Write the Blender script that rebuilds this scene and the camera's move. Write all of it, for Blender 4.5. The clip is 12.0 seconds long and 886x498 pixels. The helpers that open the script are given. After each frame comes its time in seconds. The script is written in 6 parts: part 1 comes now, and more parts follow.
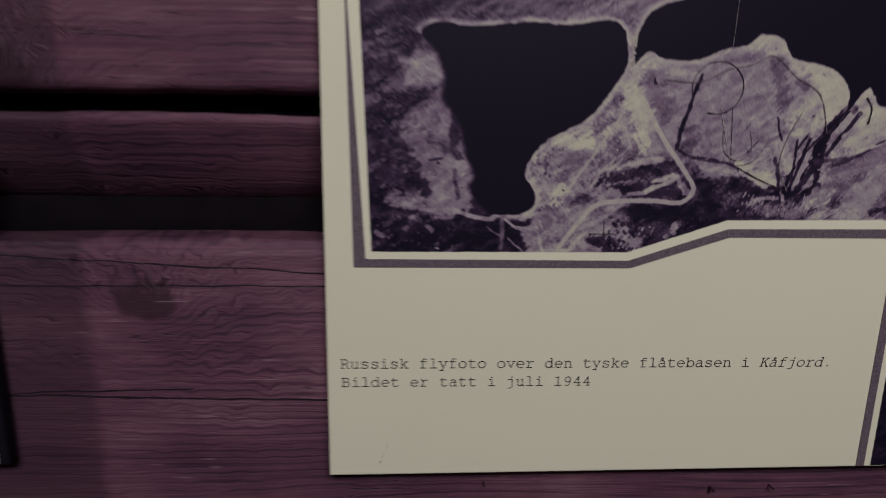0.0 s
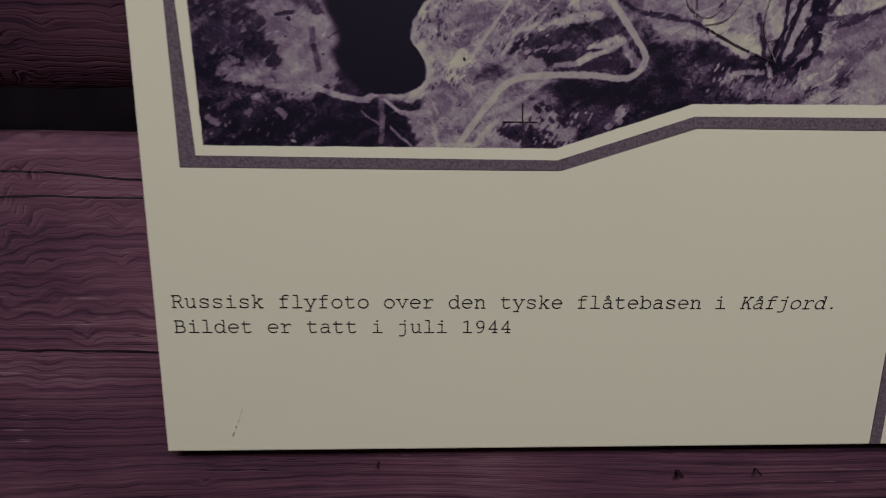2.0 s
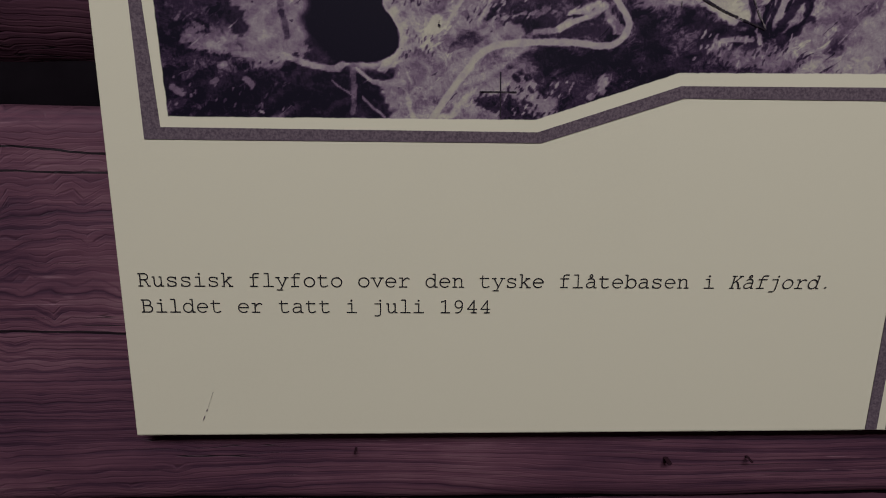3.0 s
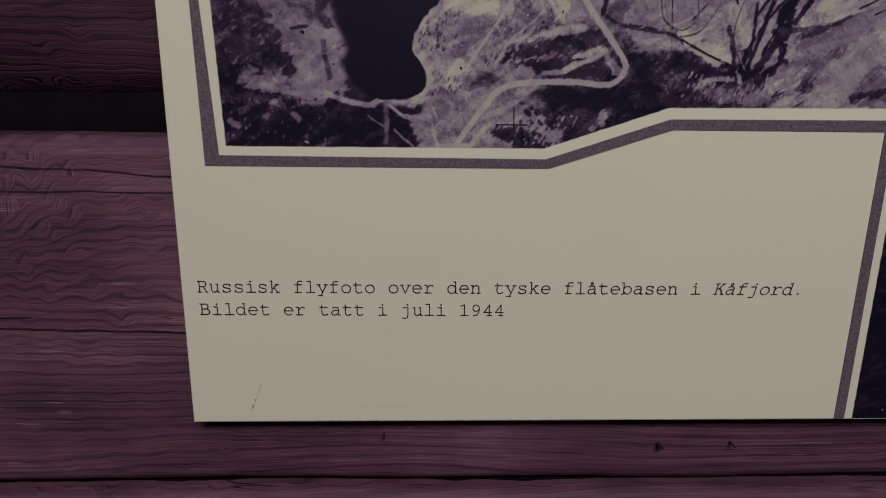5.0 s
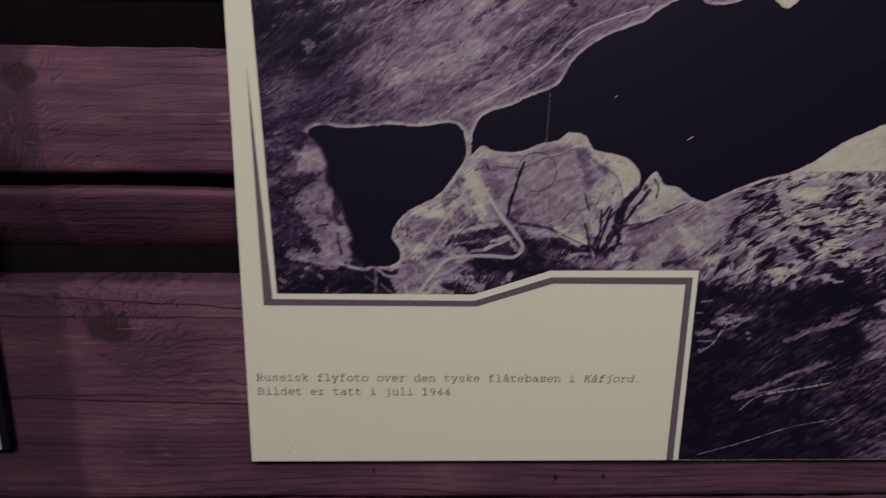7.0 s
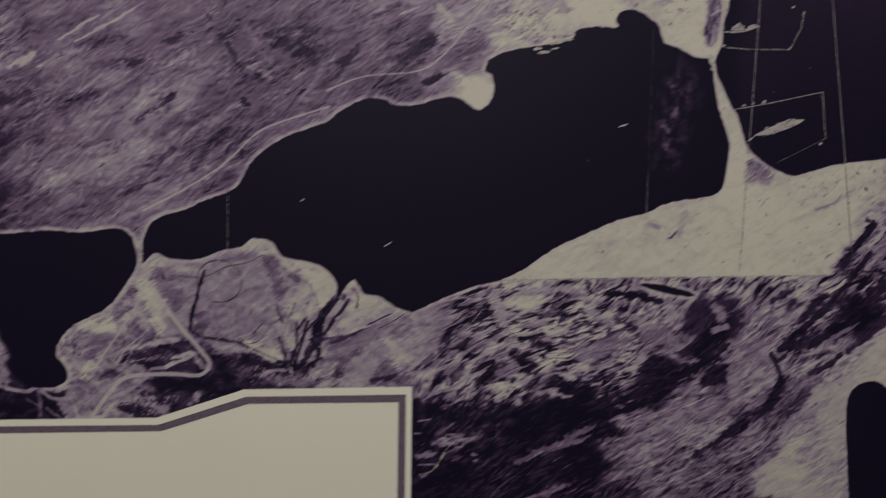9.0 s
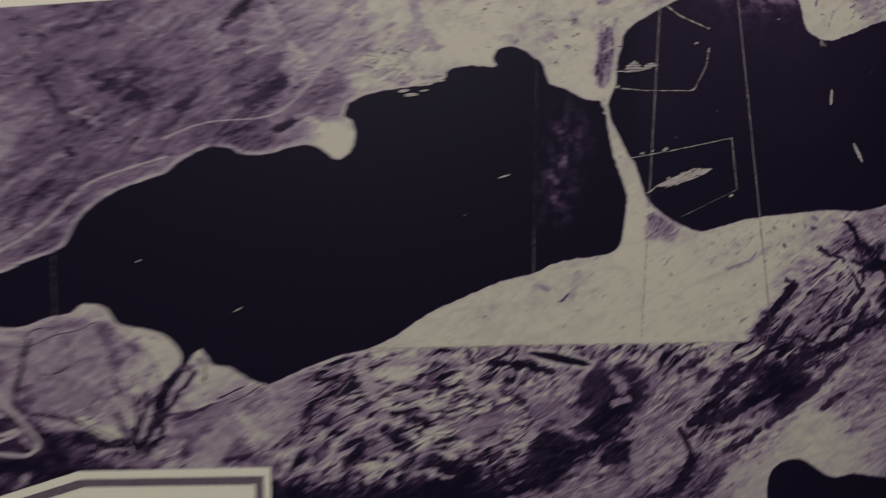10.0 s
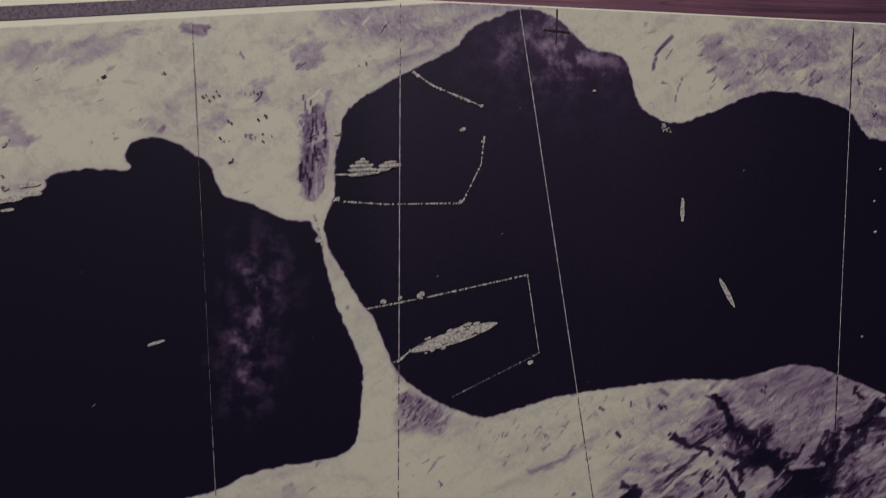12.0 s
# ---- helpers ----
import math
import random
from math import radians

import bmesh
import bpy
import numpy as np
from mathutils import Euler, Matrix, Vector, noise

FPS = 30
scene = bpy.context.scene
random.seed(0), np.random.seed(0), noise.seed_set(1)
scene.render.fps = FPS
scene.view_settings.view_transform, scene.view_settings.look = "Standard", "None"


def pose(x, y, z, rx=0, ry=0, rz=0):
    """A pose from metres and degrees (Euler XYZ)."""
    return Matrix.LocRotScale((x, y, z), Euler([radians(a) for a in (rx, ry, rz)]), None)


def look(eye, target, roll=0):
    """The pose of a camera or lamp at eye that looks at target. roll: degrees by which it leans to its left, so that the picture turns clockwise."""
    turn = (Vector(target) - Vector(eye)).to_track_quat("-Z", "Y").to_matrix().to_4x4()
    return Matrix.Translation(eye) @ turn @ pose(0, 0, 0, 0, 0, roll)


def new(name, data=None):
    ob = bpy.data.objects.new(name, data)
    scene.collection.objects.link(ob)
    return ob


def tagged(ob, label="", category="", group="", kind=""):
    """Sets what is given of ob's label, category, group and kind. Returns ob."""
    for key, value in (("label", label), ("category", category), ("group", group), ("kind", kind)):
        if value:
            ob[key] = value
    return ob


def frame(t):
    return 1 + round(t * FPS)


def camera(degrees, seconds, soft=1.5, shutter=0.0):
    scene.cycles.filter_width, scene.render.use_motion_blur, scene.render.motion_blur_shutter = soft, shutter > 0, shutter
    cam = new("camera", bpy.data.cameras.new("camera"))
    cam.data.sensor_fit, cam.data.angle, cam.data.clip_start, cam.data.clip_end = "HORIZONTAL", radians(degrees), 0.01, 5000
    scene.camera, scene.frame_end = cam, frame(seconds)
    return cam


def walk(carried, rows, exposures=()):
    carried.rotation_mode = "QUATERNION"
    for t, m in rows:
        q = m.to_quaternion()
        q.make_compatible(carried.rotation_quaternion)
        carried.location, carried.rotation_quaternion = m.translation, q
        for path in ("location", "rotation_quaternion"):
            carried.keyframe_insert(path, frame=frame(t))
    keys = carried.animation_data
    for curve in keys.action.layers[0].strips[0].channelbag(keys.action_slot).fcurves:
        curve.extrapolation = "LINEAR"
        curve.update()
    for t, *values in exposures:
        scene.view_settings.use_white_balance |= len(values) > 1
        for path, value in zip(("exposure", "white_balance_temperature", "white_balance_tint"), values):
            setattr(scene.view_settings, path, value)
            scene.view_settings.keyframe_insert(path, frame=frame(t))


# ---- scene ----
cam = camera(70.0, 12.0, soft=1.0, shutter=0.6)
PATH = [
    (0, (0.047, -0.362, 0.23), (0.166, 1.585, -0.215), 1.0),
    (0.5, (0.088, -0.31, 0.202), (0.192, 1.64, -0.232), 1.0),
    (1, (0.107, -0.294, 0.188), (0.199, 1.65, -0.275), 1.0),
    (1.5, (0.111, -0.287, 0.17), (0.198, 1.662, -0.27), 0.9),
    (2, (0.118, -0.278, 0.166), (0.206, 1.666, -0.294), 0.8),
    (2.5, (0.131, -0.27, 0.157), (0.207, 1.675, -0.301), 0.7),
    (3, (0.131, -0.27, 0.155), (0.204, 1.673, -0.315), 0.7),
    (5, (0.121, -0.307, 0.173), (0.185, 1.631, -0.317), 0.7),
    (5.5, (0.113, -0.321, 0.189), (0.165, 1.616, -0.308), 0.6),
    (6, (0.102, -0.368, 0.23), (0.18, 1.563, -0.285), 1.0),
    (6.5, (0.106, -0.449, 0.28), (0.19, 1.482, -0.234), 1.1),
    (6.7, (0.118, -0.475, 0.288), (0.173, 1.461, -0.211), 0.9),
    (8.3, (0.228, -0.429, 0.312), (0.434, 1.528, -0.042), 1.5),
    (8.5, (0.252, -0.431, 0.312), (0.456, 1.532, -0.013), 1.5),
    (9, (0.337, -0.433, 0.324), (0.512, 1.541, 0.057), 1.3),
    (9.5, (0.385, -0.428, 0.35), (0.512, 1.551, 0.09), 1.1),
    (10, (0.431, -0.387, 0.357), (0.588, 1.591, 0.103), 1.4),
    (10.5, (0.505, -0.311, 0.397), (0.792, 1.639, 0.056), 1.6),
    (11, (0.56, -0.286, 0.41), (0.773, 1.682, 0.122), 1.3),
    (11.5, (0.576, -0.259, 0.411), (0.786, 1.713, 0.151), 1.4),
    (12, (0.582, -0.245, 0.419), (0.784, 1.731, 0.184), 1.3),
]
walk(cam, [(t, look(eye, target, roll)) for t, eye, target, roll in PATH], [(0, 0.0), (1.5, -0.03), (3.0, -0.08), (5.0, -0.06), (6.0, 0.0), (6.7, 0.0), (9.5, -0.07), (12, -0.08)])

# ---- world and light ----
world = bpy.data.worlds.new("room_dark")
world.use_nodes = True
world.node_tree.nodes["Background"].inputs[0].default_value = (0.6, 0.6, 0.7, 1)
world.node_tree.nodes["Background"].inputs[1].default_value = 0.02
scene.world = world


def area_lamp(name, m, sx, sy, watts, colour):
    data = bpy.data.lights.new(name, "AREA")
    data.shape, data.size, data.size_y, data.energy, data.color = "RECTANGLE", sx, sy, watts, colour
    ob = new(name, data)
    ob.matrix_world = m
    return ob


# a shaded lamp under the ceiling of the room, above and in front of the wall
area_lamp("ceiling_light", look((0.28, -1.55, 1.36), (0.28, 0.0, 0.05)), 0.9, 0.35, 35, (1.0, 0.965, 1.015))


# ---- small helpers ----
def mesh_of(name, bm, material):
    me = bpy.data.meshes.new(name)
    bm.to_mesh(me)
    bm.free()
    if material:
        me.materials.append(material)
    return me


def part(name, bm, material, parent, label=""):
    """One mesh object under a thing or under a part."""
    ob = new(name, mesh_of(name, bm, material))
    ob.parent = parent
    return tagged(ob, label)


def box(bm, x0, x1, y0, y1, z0, z1, bevel=0.0, segments=2):
    m = Matrix.Translation(((x0 + x1) / 2, (y0 + y1) / 2, (z0 + z1) / 2)) @ Matrix.Diagonal((x1 - x0, y1 - y0, z1 - z0, 1))
    made = bmesh.ops.create_cube(bm, size=1.0, matrix=m)
    if bevel:
        edges = list({e for v in made["verts"] for e in v.link_edges})
        bmesh.ops.bevel(bm, geom=edges, offset=bevel, segments=segments, affect="EDGES", profile=0.6)
    return bm


def plate(bm, corners, y, thick=0.0003):
    """A thin printed patch that faces the room (towards -y)."""
    front = [bm.verts.new((x, y, z)) for x, z in corners]
    back = [bm.verts.new((x, y + thick, z)) for x, z in corners]
    n = len(corners)
    bm.faces.new(front)
    for i in range(n):
        bm.faces.new((front[i], back[i], back[(i + 1) % n], front[(i + 1) % n]))
    bmesh.ops.recalc_face_normals(bm, faces=bm.faces[:])
    return bm


def ribbon(bm, points, width, y, breaks=0.0, wobble=0.0, seed=0, step=0.0012):
    """A printed line of uneven width along a polyline, with gaps in it."""
    rnd = random.Random(seed)
    last = None
    for (xa, za), (xb, zb) in zip(points, points[1:]):
        length = math.hypot(xb - xa, zb - za)
        n = max(1, int(length / step))
        ux, uz = (xb - xa) / length, (zb - za) / length
        for i in range(1 if last else 0, n + 1):
            s = i / n
            w = width * 0.5 * (1 + wobble * rnd.uniform(-1, 1))
            o = width * wobble * 0.12 * rnd.uniform(-1, 1)
            x, z = xa + (xb - xa) * s - uz * o, za + (zb - za) * s + ux * o
            pair = (bm.verts.new((x - uz * w, y, z + ux * w)), bm.verts.new((x + uz * w, y, z - ux * w)))
            if last and rnd.random() >= breaks:
                bm.faces.new((last[0], last[1], pair[1], pair[0]))
            last = pair
    loose = [v for v in bm.verts if not v.link_faces]
    bmesh.ops.delete(bm, geom=loose, context="VERTS")
    for f in bm.faces:
        f.normal_update()
        if f.normal.y > 0:
            f.normal_flip()
    return bm


class Nodes:
    """Short hand for a node material."""

    def __init__(self, name):
        self.material = bpy.data.materials.new(name)
        self.material.use_nodes = True
        self.tree = self.material.node_tree
        self.bsdf = self.tree.nodes["Principled BSDF"]

    def add(self, kind, **values):
        node = self.tree.nodes.new(kind)
        for key, value in values.items():
            setattr(node, key, value)
        return node

    def link(self, a, b):
        self.tree.links.new(a, b)

    def put(self, socket, value):
        if isinstance(value, (int, float, tuple)):
            socket.default_value = value
        else:
            self.link(value, socket)

    def math(self, op, a, b=0.0, c=0.0, clamp=False):
        node = self.add("ShaderNodeMath", operation=op, use_clamp=clamp)
        for socket, value in zip(node.inputs, (a, b, c)):
            self.put(socket, value)
        return node.outputs[0]

    def ramp01(self, value, lo, hi, to_lo=0.0, to_hi=1.0, smooth=True):
        node = self.add("ShaderNodeMapRange", interpolation_type="SMOOTHSTEP" if smooth else "LINEAR")
        for socket, v in zip(node.inputs, (value, lo, hi, to_lo, to_hi)):
            self.put(socket, v)
        return node.outputs[0]

    def noise(self, vector, scale, detail=4.0, rough=0.55, warp=0.0):
        node = self.add("ShaderNodeTexNoise")
        self.put(node.inputs["Vector"], vector)
        for key, v in (("Scale", scale), ("Detail", detail), ("Roughness", rough), ("Distortion", warp)):
            node.inputs[key].default_value = v
        return node.outputs[0]

    def mapped(self, vector, scale=(1, 1, 1), turn=(0, 0, 0), shift=(0, 0, 0)):
        """Turned first, then stretched."""
        spin = self.add("ShaderNodeMapping")
        self.put(spin.inputs["Vector"], vector)
        spin.inputs["Rotation"].default_value = [radians(a) for a in turn]
        spin.inputs["Location"].default_value = shift
        node = self.add("ShaderNodeMapping")
        self.put(node.inputs["Vector"], spin.outputs[0])
        node.inputs["Scale"].default_value = scale
        return node.outputs[0]

    def mix(self, factor, a, b):
        node = self.add("ShaderNodeMix", data_type="RGBA")
        self.put(node.inputs[0], factor)
        self.put(node.inputs[6], a if not isinstance(a, tuple) else (*a[:3], 1))
        self.put(node.inputs[7], b if not isinstance(b, tuple) else (*b[:3], 1))
        return node.outputs[2]

    def ramp(self, value, stops):
        node = self.add("ShaderNodeValToRGB")
        self.put(node.inputs[0], value)
        points = node.color_ramp.elements
        while len(points) < len(stops):
            points.new(0.5)
        for point, (at, colour) in zip(points, stops):
            point.position, point.color = at, (*colour, 1)
        return node.outputs[0]

    def attribute(self, name):
        return self.add("ShaderNodeAttribute", attribute_name=name).outputs["Fac"]

    def coords(self):
        return self.add("ShaderNodeTexCoord").outputs["Object"]

    def bump(self, height, strength, distance):
        node = self.add("ShaderNodeBump")
        node.inputs["Strength"].default_value, node.inputs["Distance"].default_value = strength, distance
        self.link(height, node.inputs["Height"])
        self.link(node.outputs[0], self.bsdf.inputs["Normal"])


# ---- materials ----
INK = [(0.0, (0.0070, 0.0052, 0.0134)), (0.18, (0.036, 0.0205, 0.045)), (0.45, (0.169, 0.117, 0.167)),
       (0.68, (0.307, 0.262, 0.276)), (0.84, (0.405, 0.374, 0.304)), (1.0, (0.487, 0.460, 0.352))]
PAPER = (0.65, 0.625, 0.478)


def paper_colour(n, p):
    wide = n.noise(p, 6.0, 3)
    fine = n.noise(p, 900.0, 2)
    tone = n.math("MULTIPLY_ADD", wide, 0.12, 0.94)
    tone = n.math("ADD", tone, n.math("MULTIPLY", n.math("SUBTRACT", fine, 0.5), 0.03))
    return n.mix(1.0, (0, 0, 0), n.mix(tone, (0, 0, 0), PAPER))


def paper_material():
    n = Nodes("cream_paper")
    n.link(paper_colour(n, n.coords()), n.bsdf.inputs["Base Color"])
    n.bsdf.inputs["Roughness"].default_value = 0.5
    n.bsdf.inputs["Specular IOR Level"].default_value = 0.1
    return n.material


def photo_material():
    """An aerial photograph in dark violet ink on cream paper: water, shores, tracks and rock by the sheet's own fields."""
    n = Nodes("aerial_photograph")
    p = n.coords()
    tone, amp, crag = n.attribute("tone"), n.attribute("amp"), n.attribute("crag")
    edge, water, road, creek = n.attribute("edge"), n.attribute("water"), n.attribute("road"), n.attribute("creek")
    # ground texture: soft slopes, and slanting streaks
    flow = n.add("ShaderNodeCombineXYZ")
    n.link(n.attribute("along"), flow.inputs[0])
    n.link(n.attribute("across"), flow.inputs[2])
    flow = flow.outputs[0]
    slope = n.mapped(flow, (32, 32, 95))
    streak = n.noise(slope, 1.0, 7, 0.62, 0.6)
    fine = n.noise(n.mapped(flow, (260, 260, 620)), 1.0, 5, 0.65)
    soft = n.noise(p, 95.0, 6, 0.6, 0.4)
    # lit and shaded sides of the relief
    lit = n.noise(n.mapped(flow, (52, 52, 150)), 1.0, 6, 0.6, 0.5)
    far = n.noise(n.mapped(flow, (52, 52, 150), (0, 0, 0), (0.0013, 0, 0.0014)), 1.0, 6, 0.6, 0.5)
    relief = n.math("MULTIPLY", n.math("SUBTRACT", lit, far), 6.0)
    ground = n.math("ADD", n.math("MULTIPLY", streak, 0.62), n.math("ADD", n.math("MULTIPLY", fine, 0.16), n.math("MULTIPLY", soft, 0.22)))
    ground = n.math("ADD", n.math("MULTIPLY", n.math("SUBTRACT", ground, 0.5), 6.0), relief)
    # crisp small scarps, lit from the upper left, in patches
    scarp = n.noise(n.mapped(flow, (130, 130, 250)), 1.0, 4, 0.6, 0.8)
    scarp2 = n.noise(n.mapped(flow, (130, 130, 250), (0, 0, 0), (-0.0006, 0, 0.0008)), 1.0, 4, 0.6, 0.8)
    rough = n.ramp01(n.noise(p, 40.0, 3, 0.55), 0.44, 0.60, 0.15, 1.0)
    ground = n.math("ADD", ground, n.math("MULTIPLY", n.math("MULTIPLY", n.math("SUBTRACT", scarp, scarp2), 6.5), rough))
    # level land: mottled, with low relief and bright clumps
    lit2 = n.noise(p, 210.0, 7, 0.68, 0.6)
    far2 = n.noise(n.mapped(p, (1, 1, 1), (0, 0, 0), (0.0006, 0, 0.0006)), 210.0, 7, 0.68, 0.6)
    clumps = n.ramp01(n.noise(p, 330.0, 3, 0.6), 0.56, 0.68)
    level = n.math("ADD", n.math("MULTIPLY", n.math("SUBTRACT", n.noise(p, 110.0, 4, 0.5, 0.5), 0.5), 3.2),
                   n.math("ADD", n.math("MULTIPLY", n.math("SUBTRACT", lit2, far2), 6.0), n.math("MULTIPLY", clumps, 0.9)))
    dune = n.noise(n.mapped(flow, (50, 50, 90)), 1.0, 5, 0.55, 0.5)
    dune2 = n.noise(n.mapped(flow, (50, 50, 90), (0, 0, 0), (0.002, 0, 0.0022)), 1.0, 5, 0.55, 0.5)
    level = n.math("ADD", level, n.math("MULTIPLY", n.math("SUBTRACT", dune, dune2), 9.0))
    grain_of = n.attribute("grain")
    ground = n.math("ADD", n.math("MULTIPLY", ground, grain_of), n.math("MULTIPLY", level, n.math("SUBTRACT", 1.0, grain_of)))
    # broken rock: bright chips between black clefts
    chips = n.noise(n.mapped(flow, (80, 80, 270)), 1.0, 4, 0.55, 0.7)
    chips2 = n.noise(n.mapped(flow, (34, 34, 120)), 1.0, 6, 0.6, 0.5)
    rock = n.math("ADD", n.math("ADD", n.ramp01(chips, 0.43, 0.50, -1.0, 0.60), n.math("MULTIPLY", relief, 0.7)), n.ramp01(chips2, 0.38, 0.58, -0.8, 0.50))
    wave = n.math("ADD", n.math("MULTIPLY", ground, n.math("SUBTRACT", 1.0, crag)), n.math("MULTIPLY", rock, crag))
    lum = n.math("MULTIPLY_ADD", wave, amp, tone)
    lum = n.math("ADD", lum, n.math("MULTIPLY", n.math("SUBTRACT", n.noise(p, 42.0, 6, 0.62, 0.6), 0.52), 0.28))
    # dark specks (scrub and boulders) on bright ground
    specks = n.noise(p, 210.0, 2, 0.5)
    patch = n.noise(p, 34.0, 2, 0.5)
    dots = n.math("MULTIPLY", n.ramp01(specks, 0.66, 0.72), n.ramp01(patch, 0.5, 0.62))
    lum = n.math("SUBTRACT", lum, n.math("MULTIPLY", dots, 0.45))
    # short sharp clefts with a lit lip, along the grain of the land
    cleft = n.noise(n.mapped(flow, (90, 90, 430)), 1.0, 2, 0.5, 0.4)
    places = n.ramp01(n.noise(p, 48.0, 3, 0.55), 0.50, 0.60)
    lum = n.math("SUBTRACT", lum, n.math("MULTIPLY", n.math("MULTIPLY", n.ramp01(cleft, 0.66, 0.69), places), 0.34))
    lum = n.math("ADD", lum, n.math("MULTIPLY", n.math("MULTIPLY", n.ramp01(cleft, 0.36, 0.33), places), 0.22))
    # ragged shoreline with a pale rim
    rag = n.math("SUBTRACT", n.noise(p, 230.0, 5, 0.6), 0.5)
    shore = n.math("DIVIDE", n.math("MULTIPLY_ADD", rag, 0.0028, water), n.attribute("soft"))
    rim = n.math("MULTIPLY", n.ramp01(shore, 0.0006, 0.0036, 0.85, 0.0), n.ramp01(n.noise(p, 75.0, 3), 0.32, 0.6, 0.25, 1.0))
    rim = n.math("MULTIPLY", rim, n.attribute("rim"))
    lum = n.math("ADD", lum, n.math("MULTIPLY", n.math("SUBTRACT", 0.86, lum), rim))
    # pale tracks, dark creeks
    path = n.math("MULTIPLY_ADD", rag, 0.0022, road)
    path = n.ramp01(path, 0.0006, 0.0016, 0.85, 0.0)
    lum = n.math("ADD", lum, n.math("MULTIPLY", n.math("SUBTRACT", n.math("MULTIPLY_ADD", rag, 0.5, 0.82), lum), path))
    brook = n.ramp01(n.math("MULTIPLY_ADD", rag, 0.003, creek), 0.0004, 0.0012, 0.9, 0.0)
    lum = n.math("MULTIPLY", lum, n.math("SUBTRACT", 1.0, brook))
    # water with faint haze and dust
    haze = n.math("MULTIPLY", n.attribute("haze"), n.ramp01(n.noise(p, 120.0, 5, 0.6), 0.4, 0.75))
    dust = n.math("MULTIPLY", n.ramp01(n.noise(p, 520.0, 0), 0.84, 0.88), 0.14)
    sea = n.math("ADD", n.math("MULTIPLY_ADD", n.noise(p, 14.0, 3), 0.03, 0.006), n.math("ADD", n.math("ADD", haze, n.attribute("veil")), dust))
    wet = n.ramp01(shore, -0.0007, 0.0005, 1.0, 0.0)
    lum = n.math("ADD", n.math("MULTIPLY", lum, n.math("SUBTRACT", 1.0, wet)), n.math("MULTIPLY", sea, wet))
    grain = n.math("MULTIPLY", n.math("SUBTRACT", n.noise(p, 1500.0, 2, 0.7), 0.5), 0.10)
    lum = n.ramp01(n.math("ADD", lum, grain), 0.03, 0.97, 0.0, 1.0, False)
    colour = n.ramp(lum, INK)
    torn = n.math("MULTIPLY_ADD", rag, 0.0009, edge)
    inside = n.ramp01(torn, -0.0003, 0.0003)
    n.link(n.mix(inside, paper_colour(n, p), colour), n.bsdf.inputs["Base Color"])
    n.bsdf.inputs["Roughness"].default_value = 0.5
    n.bsdf.inputs["Specular IOR Level"].default_value = 0.1
    return n.material


def ink_material(name, low, high, scale=700.0):
    n = Nodes(name)
    p = n.coords()
    f = n.ramp01(n.noise(p, scale, 4, 0.7), 0.35, 0.65)
    n.link(n.mix(f, low, high), n.bsdf.inputs["Base Color"])
    n.bsdf.inputs["Roughness"].default_value = 0.5
    n.bsdf.inputs["Specular IOR Level"].default_value = 0.1
    return n.material


def p_z(n, p):
    node = n.add("ShaderNodeSeparateXYZ")
    n.link(p, node.inputs[0])
    return node.outputs[2]


def p_x(n, p):
    node = n.add("ShaderNodeSeparateXYZ")
    n.link(p, node.inputs[0])
    return node.outputs[0]


